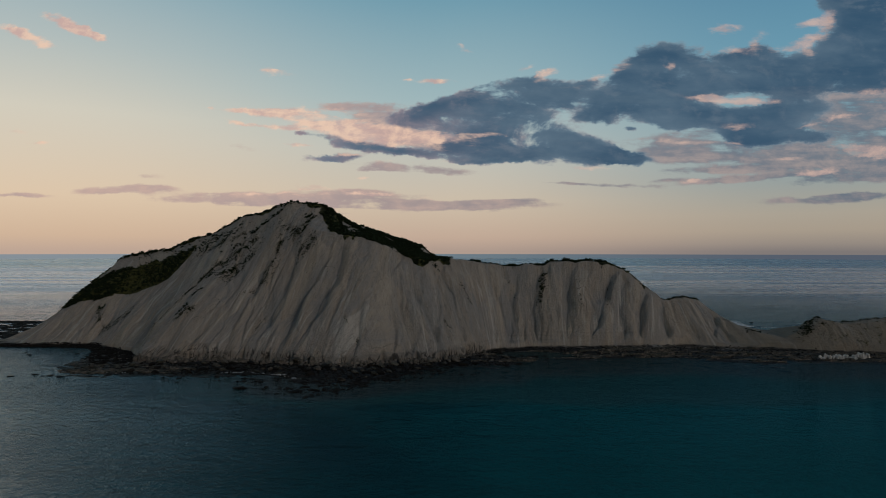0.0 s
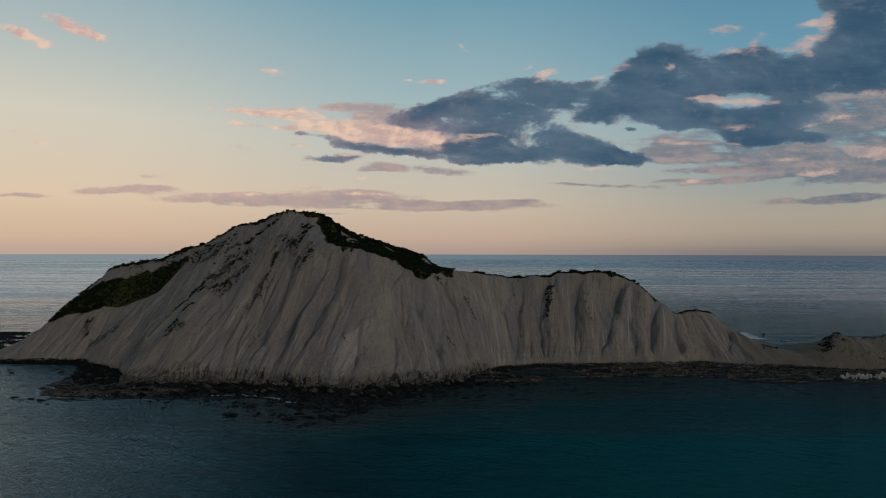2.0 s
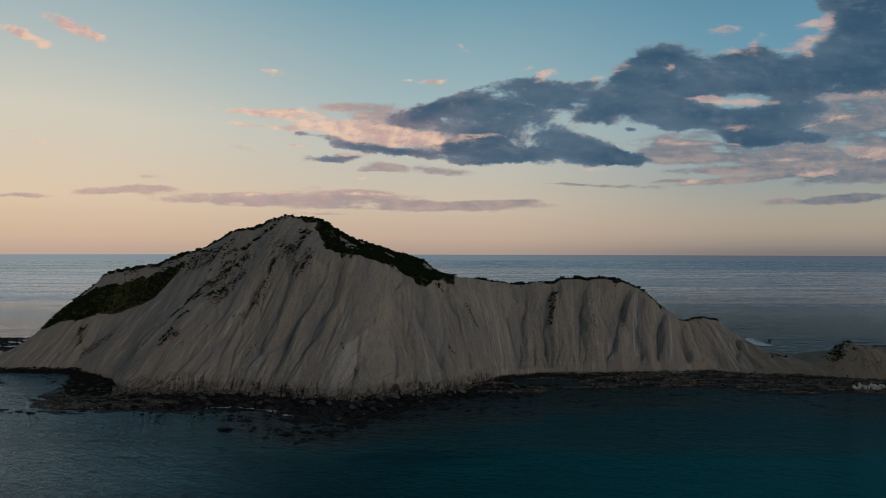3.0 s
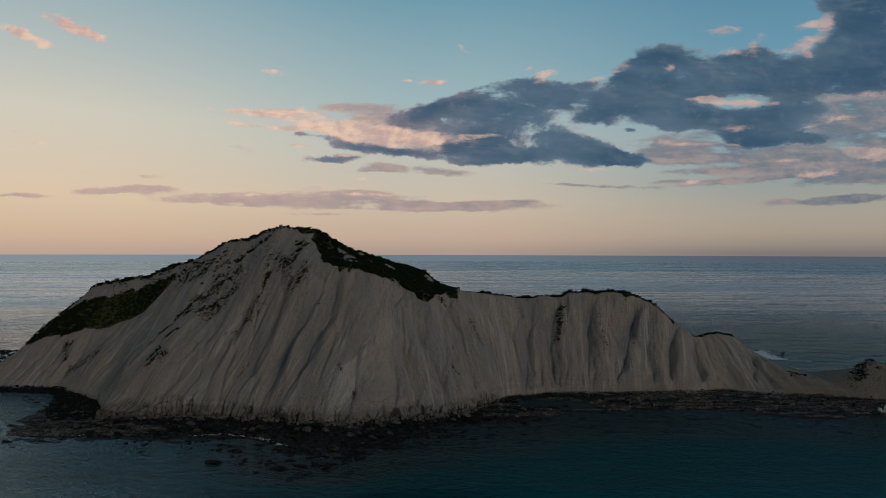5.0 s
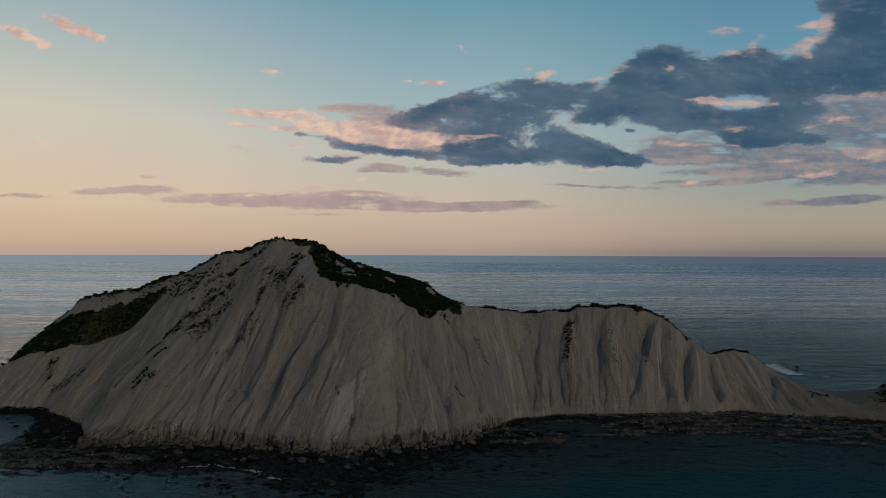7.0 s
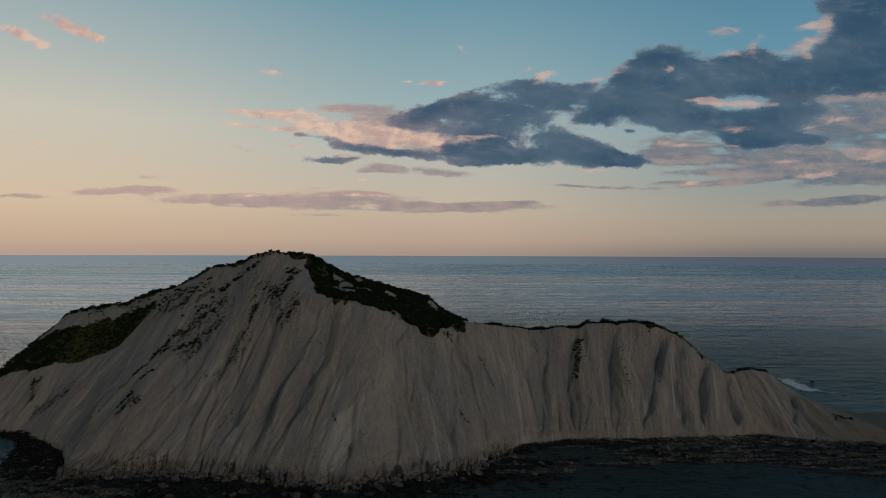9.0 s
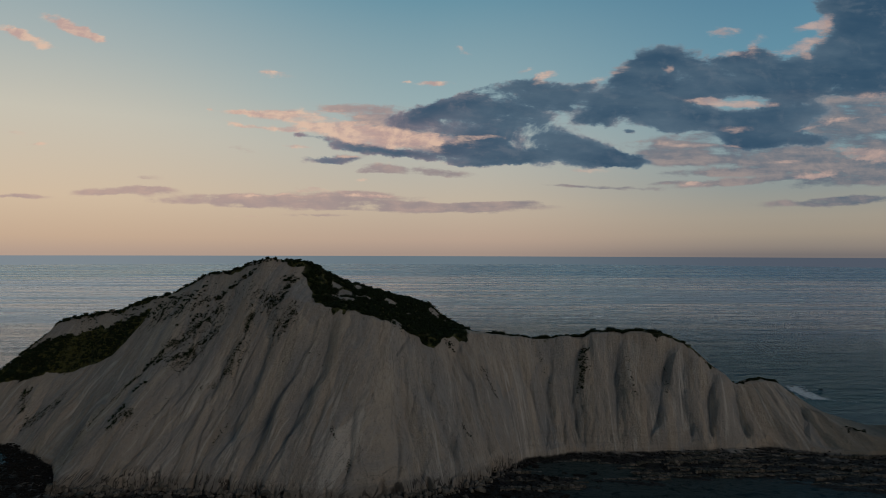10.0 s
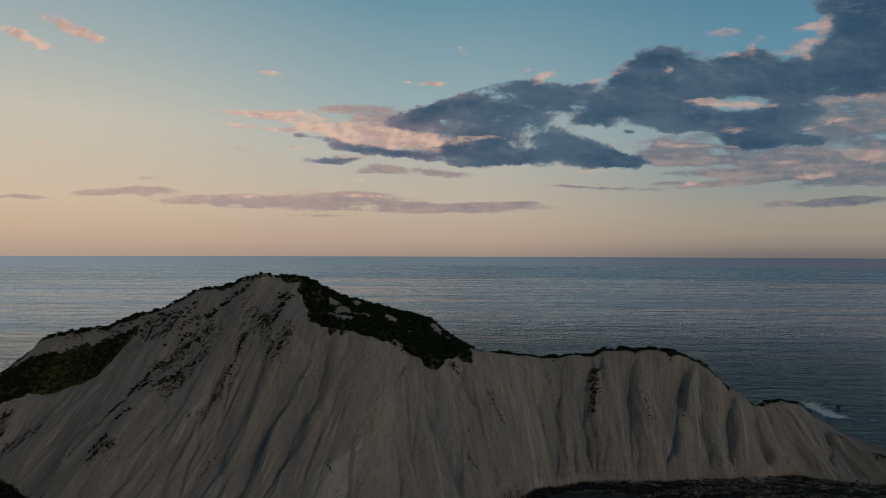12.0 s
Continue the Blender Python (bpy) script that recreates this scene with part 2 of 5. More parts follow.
def build_sky():
    world = bpy.data.worlds.new("dusk_sky")
    scene.world = world
    world.use_nodes = True
    n = Nodes(world.node_tree)
    way = n.add("ShaderNodeTexCoord").outputs["Generated"]
    x, y, z = n.split(way)
    flat = n.math("SQRT", n.math("ADD", n.math("MULTIPLY", x, x), n.math("MULTIPLY", y, y)))
    rise = n.math("DIVIDE", z, n.math("MAXIMUM", flat, 0.05))
    side = n.math("DIVIDE", x, n.math("MAXIMUM", flat, 0.05))
    up = n.math("MULTIPLY", rise, 1.0, clamp=True)
    warm = n.ramp(up, [(0.0, lin(192, 168, 152)), (0.022, lin(208, 181, 157)), (0.08, lin(221, 198, 173)), (0.2, lin(211, 205, 190)),
                       (0.3, lin(178, 189, 188)), (0.42, lin(138, 170, 182)), (0.75, lin(146, 178, 190)), (1.0, lin(44, 76, 104))])
    middle = n.ramp(up, [(0.0, lin(176, 156, 144)), (0.022, lin(194, 171, 154)), (0.08, lin(203, 188, 170)), (0.17, lin(187, 191, 185)),
                         (0.25, lin(157, 182, 187)), (0.42, lin(108, 154, 173)), (0.75, lin(62, 106, 134)), (1.0, lin(34, 66, 96))])
    cool = n.ramp(up, [(0.0, lin(126, 121, 120)), (0.012, lin(148, 140, 132)), (0.03, lin(164, 155, 142)), (0.055, lin(164, 159, 149)), (0.10, lin(142, 154, 157)), (0.15, lin(130, 156, 166)),
                       (0.22, lin(116, 156, 172)), (0.3, lin(96, 147, 171)), (0.42, lin(76, 128, 158)), (0.75, lin(38, 74, 102)), (1.0, lin(30, 60, 90))])
    clear = n.mix(n.step(side, -0.58, 0.02), warm, n.mix(n.step(side, 0.0, 0.55), middle, cool))
    # the day's last scattered light, low in the west
    dusk = n.add("ShaderNodeTexSky", sky_type="NISHITA", sun_disc=False, sun_elevation=radians(1.0), sun_rotation=radians(250))
    clear = n.mix(0.03, clear, dusk.outputs[0], "ADD")

    ahead = n.math("MAXIMUM", y, 0.12)
    u, v = n.math("DIVIDE", x, ahead), n.math("DIVIDE", z, ahead)
    spot = n.xyz(u, v, 0.0)
    torn = n.xyz(n.math("MULTIPLY", u, 0.6), v, 0.3)
    wobble = n.vec("SUBTRACT", n.noise(torn, 34.0, 9.0, 0.62, colour=True), (0.5, 0.5, 0.5))
    level = n.vec("ADD", spot, n.vec("MULTIPLY", wobble, (0.05, 0.009, 0.0)))
    spot = n.vec("ADD", spot, n.vec("MULTIPLY", wobble, (0.036, 0.024, 0.0)))
    fine = n.noise(n.xyz(n.math("MULTIPLY", u, 0.6), v, 1.7), 24.0, 9.0, 0.62, 0.3)
    soft = n.noise(n.xyz(n.math("MULTIPLY", u, 0.4), v, 4.1), 11.0, 5.0, 0.55)
    nudged = n.xyz(n.math("MULTIPLY", n.math("ADD", u, 0.014), 0.6), n.math("ADD", v, 0.007), 1.7)
    relief = n.math("SUBTRACT", fine, n.noise(nudged, 24.0, 9.0, 0.62, 0.3))
    wisp = n.noise(n.xyz(n.math("MULTIPLY", u, 0.16), v, 7.3), 34.0, 7.0, 0.62)
    front = n.step(y, 0.2, 0.45)
    shred = n.math("ADD", n.math("SUBTRACT", fine, 0.5), n.math("MULTIPLY", n.math("SUBTRACT", soft, 0.5), 0.9))
    comb = n.math("ADD", n.math("SUBTRACT", wisp, 0.5), n.math("MULTIPLY", n.math("SUBTRACT", fine, 0.5), 0.7))

    chain = [None]

    def bank(rows, at):
        total = None
        for cu, cv, a, b, lean, weight in rows:
            node = n.add("ShaderNodeMapping", vector_type="TEXTURE")
            here = at
            if chain[0] is not None:  # one puff after another keeps the tree shallow
                link = n.add("ShaderNodeVectorMath", operation="MULTIPLY_ADD")
                n.put(chain[0], link.inputs[0])
                link.inputs[1].default_value = (1e-7, 1e-7, 0)
                n.put(at, link.inputs[2])
                here = link.outputs[0]
            n.put(here, node.inputs["Vector"])
            node.inputs["Location"].default_value = (cu, cv, 0)
            node.inputs["Rotation"].default_value = (0, 0, radians(lean))
            node.inputs["Scale"].default_value = (a, b, 1)
            d = n.vec("LENGTH", node.outputs[0])
            puff = n.math("MULTIPLY", n.math("EXPONENT", n.math("MULTIPLY", n.math("MULTIPLY", d, d), -0.9)), weight)
            total = puff if total is None else n.math("ADD", total, puff)
            chain[0] = total
        return total

    slate_field = n.math("MINIMUM", bank(SLATE_WEST + SLATE_SMALL + SLATE_EAST + SLATE_HIGH, spot), 1.1)
    mauve_field = n.math("MINIMUM", bank(MAUVE_EAST + MAUVE_MIDDLE + MAUVE_LOW, level), 1.1)
    pink_field = n.math("MINIMUM", bank(PINK_WEST + PINK_LOW + PINK_EAST + PINK_STREAKS + PINK_HIGH + PINK_FAR, spot), 1.1)
    east = n.step(side, -0.5, 0.6)
    # thin mauve layers, then the slate banks, then the pink that the last sun lights
    layer = n.math("MULTIPLY_ADD", comb, 3.4, mauve_field)
    dusky = n.mix(east, lin(180, 158, 156), lin(98, 111, 127))
    rosy = n.mix(east, lin(204, 174, 162), lin(164, 150, 148))
    tone = n.mix(n.step(n.math("MULTIPLY_ADD", relief, 0.7, wisp), 0.34, 0.76), dusky, rosy)
    cover = n.math("MULTIPLY", n.step(layer, 0.24, 0.92), n.step(mauve_field, 0.06, 0.4))
    sky = n.mix(n.math("MULTIPLY", n.math("MULTIPLY", cover, front), 0.88), clear, tone)
    mass = n.math("MULTIPLY_ADD", shred, 2.3, slate_field)
    slate = n.mix(n.step(n.math("MULTIPLY_ADD", slate_field, 0.35, n.math("MULTIPLY", n.math("SUBTRACT", soft, 0.5), 1.5)), 0.06, 0.56), n.mix(n.step(side, -0.14, 0.10), lin(146, 134, 143), lin(92, 114, 132)), n.mix(n.step(side, -0.24, 0.03), lin(96, 114, 134), lin(54, 83, 108)))
    slate = n.mix(n.math("MULTIPLY", n.step(wisp, 0.46, 0.74), 0.35), slate, lin(92, 112, 128))
    slate = n.mix(n.math("MULTIPLY", n.step(relief, 0.0, 0.2), 0.35), slate, n.mix(n.step(side, -0.10, 0.16), lin(160, 144, 148), lin(108, 122, 136)))
    rim = n.mix(n.step(relief, -0.05, 0.09), lin(104, 128, 146), n.mix(east, lin(190, 170, 168), lin(136, 146, 156)))
    body = n.mix(n.step(mass, 0.40, 0.86), rim, slate)
    cover = n.math("MULTIPLY", n.step(mass, 0.36, 0.74), n.step(slate_field, 0.06, 0.45))
    sky = n.mix(n.math("MULTIPLY", n.math("MULTIPLY", cover, front), 0.97), sky, body)
    lit = n.math("MULTIPLY_ADD", comb, 3.0, pink_field)
    blush = n.mix(n.step(relief, -0.13, 0.12), n.mix(east, lin(206, 172, 164), lin(178, 158, 156)), n.mix(n.step(side, 0.0, 0.5), lin(240, 204, 180), lin(216, 184, 170)))
    cover = n.math("MULTIPLY", n.step(lit, 0.28, 1.15), n.step(pink_field, 0.06, 0.45))
    sky = n.mix(n.math("MULTIPLY", n.math("MULTIPLY", cover, front), n.step(side, 0.0, 0.4, 0.88, 0.72)), sky, blush)
    # slate mixed into the mostly unseen eastern sky, added to dim the water's reflection
    east_dim = n.math("MAXIMUM", n.math("MULTIPLY", n.step(side, 0.55, 0.8), n.step(rise, 0.14, 0.3)), n.math("MULTIPLY", n.step(side, 0.1, 0.5), n.step(rise, 0.45, 0.7)))
    sky = n.mix(n.math("MULTIPLY", east_dim, 0.85), sky, slate)
    # past the edge of the sea sheet, far-sea colour is painted up to the horizon
    deep = n.mix(n.step(side, -0.6, -0.05), lin(136, 146, 154), n.mix(n.step(side, -0.05, 0.55), lin(110, 126, 136), lin(86, 95, 109)))
    sky = n.mix(n.step(rise, -0.0046, -0.0038), deep, sky)

    # overhead and landward the sky has already gone dim
    dim = n.math("MULTIPLY", n.step(n.math("MULTIPLY_ADD", x, 0.38, n.math("MULTIPLY", y, 0.92)), 0.35, -0.45, 1.0, LANDWARD), n.step(z, 0.45, 0.9, 1.0, OVERHEAD))
    sky = n.mix(1.0, sky, n.xyz(dim, dim, dim), "MULTIPLY")
    back = n.add("ShaderNodeBackground")
    n.put(sky, back.inputs[0])
    back.inputs[1].default_value = 1.0
    n.put(back.outputs[0], n.add("ShaderNodeOutputWorld").inputs[0])


build_sky()

sun_data = bpy.data.lights.new("dusk_sun", "SUN")
sun_data.energy, sun_data.angle, sun_data.color = 0.55, radians(20), (1.0, 0.83, 0.69)
sun = new("dusk_sun", sun_data)
sun.matrix_world = look((400, -60, 230), (0, 330, 40))

# ---------------------------------------------------------------- materials


def material(name):
    m = bpy.data.materials.new(name)
    m.use_nodes = True
    n = Nodes(m.node_tree)
    shader = n.add("ShaderNodeBsdfPrincipled")
    n.put(shader.outputs[0], n.add("ShaderNodeOutputMaterial").inputs[0])
    return m, n, shader.inputs


def place(n):
    return n.add("ShaderNodeTexCoord").outputs["Object"]


def make_cliff():
    m, n, out = material("mudstone")
    p = place(n)
    x, y, z = n.split(p)
    growth = n.add("ShaderNodeAttribute", attribute_name="growth").outputs["Fac"]
    gully = n.add("ShaderNodeAttribute", attribute_name="furrow").outputs["Fac"]
    lane = n.add("ShaderNodeAttribute", attribute_name="lane").outputs["Fac"]
    down = n.xyz(lane, n.math("MULTIPLY", z, 0.10), n.math("MULTIPLY", y, 0.02))
    streak = n.noise(down, 0.16, 6.0, 0.62, 0.5)
    thread = n.noise(down, 0.8, 5.0, 0.6, 0.8)
    patch = n.noise(p, 0.035, 4.0, 0.55)
    grain = n.noise(p, 0.75, 6.0, 0.7)
    colour = n.mix(n.step(streak, 0.36, 0.66), (0.345, 0.291, 0.240, 1), (0.430, 0.368, 0.306, 1))
    colour = n.mix(n.math("MULTIPLY", n.step(patch, 0.48, 0.7), 0.5), colour, (0.345, 0.325, 0.300, 1))
    panel = n.add("ShaderNodeAttribute", attribute_name="panel").outputs["Fac"]
    colour = n.mix(n.math("MULTIPLY", n.step(panel, 0.5, 0.85), 0.55), colour, (0.300, 0.292, 0.285, 1))
    colour = n.mix(n.math("MULTIPLY", n.step(panel, 0.45, 0.15), 0.5), colour, (0.455, 0.385, 0.312, 1))
    mote = n.noise(p, 1.7, 5.0, 0.78)
    colour = n.mix(n.math("MULTIPLY", n.step(mote, 0.58, 0.68), 0.7), colour, (0.14, 0.125, 0.108, 1))
    colour = n.mix(n.math("MULTIPLY", n.step(mote, 0.40, 0.30), 0.55), colour, (0.53, 0.48, 0.42, 1))
    # blue-grey clay in gullies and seams, with some of their shade painted in
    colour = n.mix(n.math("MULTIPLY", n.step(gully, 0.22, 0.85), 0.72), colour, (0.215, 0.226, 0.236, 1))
    colour = n.mix(n.math("MULTIPLY", n.step(thread, 0.57, 0.68), 0.35), colour, (0.54, 0.50, 0.45, 1))
    colour = n.mix(n.math("MULTIPLY", n.step(thread, 0.43, 0.32), 0.35), colour, (0.20, 0.178, 0.155, 1))
    colour = n.mix(n.math("MULTIPLY", n.step(grain, 0.55, 0.66), 0.3), colour, (0.20, 0.18, 0.155, 1))
    colour = n.mix(n.math("MULTIPLY", n.step(grain, 0.44, 0.36), 0.25), colour, (0.50, 0.455, 0.40, 1))
    speck = n.noise(n.xyz(n.math("MULTIPLY", lane, 1.5), y, n.math("MULTIPLY", z, 0.7)), 1.5, 5.0, 0.75)
    colour = n.mix(n.math("MULTIPLY", n.step(speck, 0.60, 0.68), 0.5), colour, (0.13, 0.118, 0.10, 1))
    colour = n.mix(n.math("MULTIPLY", n.step(speck, 0.40, 0.30), 0.35), colour, (0.55, 0.51, 0.46, 1))
    pane = n.noise(down, 0.13, 6.0, 0.6, 1.6)
    colour = n.mix(n.math("MULTIPLY", n.step(pane, 0.53, 0.57), 0.3), colour, (0.255, 0.258, 0.262, 1))
    bleach = n.math("MULTIPLY", n.step(n.noise(down, 0.22, 5.0, 0.6, 1.0), 0.55, 0.66), n.step(z, 52.0, 26.0))
    colour = n.mix(n.math("MULTIPLY", bleach, 0.78), colour, (0.54, 0.495, 0.445, 1))
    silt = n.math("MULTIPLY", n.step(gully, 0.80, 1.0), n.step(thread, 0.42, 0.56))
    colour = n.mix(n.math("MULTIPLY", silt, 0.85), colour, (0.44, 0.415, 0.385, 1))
    seam = n.noise(n.xyz(n.math("MULTIPLY", lane, 1.0), n.math("MULTIPLY", z, 0.16), 4.0), 0.55, 5.0, 0.65, 1.2)
    line = n.math("ABSOLUTE", n.math("SUBTRACT", seam, 0.5))
    colour = n.mix(n.math("MULTIPLY", n.step(line, 0.014, 0.003), n.math("MULTIPLY", n.step(patch, 0.36, 0.56), 0.6)), colour, (0.15, 0.14, 0.125, 1))
    # the low eastern neck takes a darker, brown-green colour
    neck_tone = n.math("MULTIPLY", n.step(n.math("MULTIPLY_ADD", n.math("SUBTRACT", patch, 0.5), 30.0, x), 146.0, 172.0), 0.5)
    colour = n.mix(neck_tone, colour, n.mix(grain, (0.135, 0.128, 0.098, 1), (0.20, 0.178, 0.142, 1)))
    # beds of rock near the foot
    bed = n.noise(n.xyz(n.math("MULTIPLY", x, 0.02), n.math("MULTIPLY", y, 0.02), n.math("MULTIPLY_ADD", x, 0.012, z)), 1.1, 4.0, 0.6)
    foot = n.math("MULTIPLY", n.step(z, 13.0, 6.0), n.step(bed, 0.5, 0.66))
    colour = n.mix(n.math("MULTIPLY", foot, 0.2), colour, (0.15, 0.135, 0.118, 1))
    # the splash zone along the main face is stained dark
    splash = n.step(n.math("MULTIPLY_ADD", n.math("SUBTRACT", n.noise(p, 0.12, 5.0, 0.65), 0.5), 7.0, z), 6.6, 4.6)
    splash = n.math("MULTIPLY", splash, n.math("MULTIPLY", n.step(x, -152.0, -143.0), n.step(x, 28.0, 16.0)))
    colour = n.mix(n.math("MULTIPLY", splash, 0.55), colour, (0.165, 0.148, 0.132, 1))
    rent = n.noise(n.xyz(n.math("MULTIPLY", lane, 0.5), n.math("MULTIPLY", z, 0.12), 9.0), 0.9, 4.0, 0.6, 0.6)
    gap = n.math("ABSOLUTE", n.math("SUBTRACT", rent, 0.5))
    low = n.step(n.math("MULTIPLY_ADD", n.math("SUBTRACT", patch, 0.5), 14.0, z), 8.5, 4.0)
    low = n.math("MULTIPLY", low, n.math("MULTIPLY", n.step(x, -150.0, -143.0), n.step(x, 26.0, 16.0)))
    colour = n.mix(n.math("MULTIPLY", n.step(gap, 0.035, 0.012), n.math("MULTIPLY", low, 0.85)), colour, (0.03, 0.028, 0.026, 1))
    # wet, weed-grown rock between the tides
    tide = n.math("MULTIPLY_ADD", n.math("SUBTRACT", n.noise(p, 0.22, 5.0, 0.65), 0.5), 2.6, z)
    weed = n.mix(n.step(n.noise(p, 0.5, 5.0, 0.65), 0.4, 0.62), (0.005, 0.005, 0.005, 1), (0.022, 0.019, 0.016, 1))
    wet = n.step(tide, 2.5, 1.3)
    colour = n.mix(wet, colour, weed)
    # grass and soil where scrub grows
    sward = n.mix(n.step(n.noise(p, 0.20, 5.0, 0.7), 0.40, 0.64), (0.013, 0.018, 0.006, 1), (0.105, 0.105, 0.036, 1))
    sward = n.mix(n.step(n.noise(p, 1.1, 4.0, 0.7), 0.5, 0.7), sward, (0.011, 0.015, 0.006, 1))
    edge = n.math("MULTIPLY_ADD", n.math("SUBTRACT", n.noise(p, 0.35, 5.0, 0.7), 0.5), 1.1, growth)
    colour = n.mix(n.step(edge, 0.42, 0.58), colour, sward)
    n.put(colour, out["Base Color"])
    n.put(n.math("SUBTRACT", 0.95, n.math("MULTIPLY", wet, 0.4)), out["Roughness"])
    n.put(0.25, out["Specular IOR Level"])
    relief = n.math("ADD", n.math("MULTIPLY", streak, 0.7), n.math("ADD", n.math("MULTIPLY", thread, 0.35), n.math("ADD", n.math("MULTIPLY", grain, 0.9), n.math("MULTIPLY", speck, 0.35))))
    n.put(n.bump(relief, 1.0, 1.3), out["Normal"])
    return m


def make_rock(name, dark, pale, mark):
    m, n, out = material(name)
    p = place(n)
    turn = n.add("ShaderNodeObjectInfo").outputs["Random"]
    p = n.vec("ADD", p, n.xyz(n.math("MULTIPLY", turn, 90.0), 0.0, 0.0))
    colour = n.mix(n.step(n.noise(p, 0.7, 6.0, 0.65), 0.35, 0.65), dark, pale)
    colour = n.mix(n.math("MULTIPLY", n.step(n.noise(p, 3.0, 4.0, 0.6), 0.55, 0.7), 0.6), colour, mark)
    colour = n.mix(n.math("MULTIPLY", turn, 0.45), colour, mark)
    n.put(colour, out["Base Color"])
    n.put(0.85, out["Roughness"])
    n.put(0.15, out["Specular IOR Level"])
    n.put(n.bump(n.noise(p, 2.2, 6.0, 0.7), 0.8, 0.35), out["Normal"])
    return m


def make_leaf(name, a, b):
    m, n, out = material(name)
    turn = n.add("ShaderNodeNewGeometry").outputs["Random Per Island"]
    patch = n.noise(place(n), 0.9, 3.0, 0.5)
    colour = n.mix(turn, a, b)
    colour = n.mix(n.math("MULTIPLY", patch, 0.5), colour, a)
    n.put(colour, out["Base Color"])
    n.put(0.8, out["Roughness"])
    n.put(0.2, out["Specular IOR Level"])
    return m


def make_sea():
    m = bpy.data.materials.new("sea_water")
    m.use_nodes = True
    n = Nodes(m.node_tree)
    deep, gloss = n.add("ShaderNodeBsdfDiffuse"), n.add("ShaderNodeBsdfGlossy")
    mirror, join = n.add("ShaderNodeFresnel"), n.add("ShaderNodeMixShader")
    mirror.inputs["IOR"].default_value = 1.333
    for a, b in ((mirror.outputs[0], join.inputs[0]), (deep.outputs[0], join.inputs[1]), (gloss.outputs[0], join.inputs[2])):
        n.put(a, b)
    n.put(join.outputs[0], n.add("ShaderNodeOutputMaterial").inputs[0])
    p = place(n)
    x, y, z = n.split(p)
    # pale mud and weed show through the shallows along the shore
    shoal = n.add("ShaderNodeAttribute", attribute_name="shoal").outputs["Fac"]
    cloudy = n.noise(p, 0.02, 4.0, 0.55)
    colour = n.mix(n.step(cloudy, 0.35, 0.68), (0.0005, 0.024, 0.030, 1), (0.0008, 0.046, 0.050, 1))
    colour = n.mix(n.step(n.math("MULTIPLY_ADD", cloudy, 70.0, x), -5.0, 95.0), colour, (0.0010, 0.086, 0.092, 1))
    low = n.math("MULTIPLY_ADD", n.math("SUBTRACT", cloudy, 0.5), 0.5, shoal)
    colour = n.mix(n.step(low, 0.05, 0.40), colour, (0.022, 0.074, 0.074, 1))
    colour = n.mix(n.step(low, 0.50, 0.90), colour, (0.056, 0.062, 0.056, 1))
    reef = n.math("MULTIPLY", n.step(n.noise(p, 0.16, 5.0, 0.7), 0.55, 0.62), n.step(low, 0.74, 0.98))
    colour = n.mix(n.math("MULTIPLY", reef, 0.8), colour, (0.006, 0.007, 0.007, 1))
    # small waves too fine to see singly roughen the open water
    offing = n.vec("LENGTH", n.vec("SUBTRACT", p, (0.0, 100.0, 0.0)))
    # the reflection's brightness is painted by tint: brighter westward, darker eastward and close in
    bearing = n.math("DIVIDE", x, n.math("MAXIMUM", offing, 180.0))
    west_tint = n.mix(n.step(offing, 160.0, 520.0), (0.68, 0.86, 1.0, 1), (0.79, 0.87, 1.0, 1))
    east_tint = n.mix(n.step(offing, 320.0, 1050.0), n.mix(n.step(offing, 190.0, 330.0), (0.12, 0.40, 0.50, 1), (0.28, 0.46, 0.57, 1)), (0.94, 0.94, 0.96, 1))
    # a raised index brightens the western reflection further
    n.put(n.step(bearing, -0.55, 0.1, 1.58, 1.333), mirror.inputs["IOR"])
    tinge = n.mix(n.step(bearing, -0.55, 0.0), west_tint, east_tint)
    # past a wind line far out the reflection is painted dimmer, most towards the east
    dimmed = n.math("MULTIPLY", n.step(n.math("MULTIPLY_ADD", n.math("SUBTRACT", n.noise(n.xyz(n.math("MULTIPLY", x, 0.3), y, 2.0), 0.002, 3.0, 0.5), 0.5), 500.0, offing), 2250.0, 2450.0), n.step(bearing, -0.6, 0.3, 0.7, 1.0))
    n.put(n.mix(dimmed, tinge, (0.62, 0.76, 0.86, 1)), gloss.inputs["Color"])
    slick = n.step(n.noise(n.xyz(n.math("MULTIPLY", x, 0.12), y, 11.0), 0.011, 5.0, 0.6), 0.32, 0.68, 0.60, 1.22)
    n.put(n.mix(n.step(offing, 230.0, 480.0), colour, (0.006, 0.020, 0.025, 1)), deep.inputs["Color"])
    n.put(n.math("MULTIPLY", n.step(offing, 150.0, 1100.0, 0.06, 0.30), slick), gloss.inputs["Roughness"])
    swell = n.noise(n.xyz(n.math("MULTIPLY", x, 0.30), y, 0.0), 0.030, 3.0, 0.5, 0.4)
    wave = n.noise(n.xyz(n.math("MULTIPLY", x, 0.40), n.math("MULTIPLY_ADD", x, -0.05, y), 5.0), 0.10, 4.0, 0.6, 0.5)
    across, along_wind = n.math("MULTIPLY_ADD", x, 0.4, y), n.math("MULTIPLY", n.math("MULTIPLY_ADD", y, -0.4, x), 0.62)
    chop = n.noise(n.xyz(along_wind, across, 3.0), 0.5, 4.0, 0.6, 0.35)
    ripple = n.noise(n.xyz(along_wind, across, 7.0), 1.3, 4.0, 0.65, 0.3)
    open_sea = n.step(y, 330.0, 480.0, 0.25, 1.0)
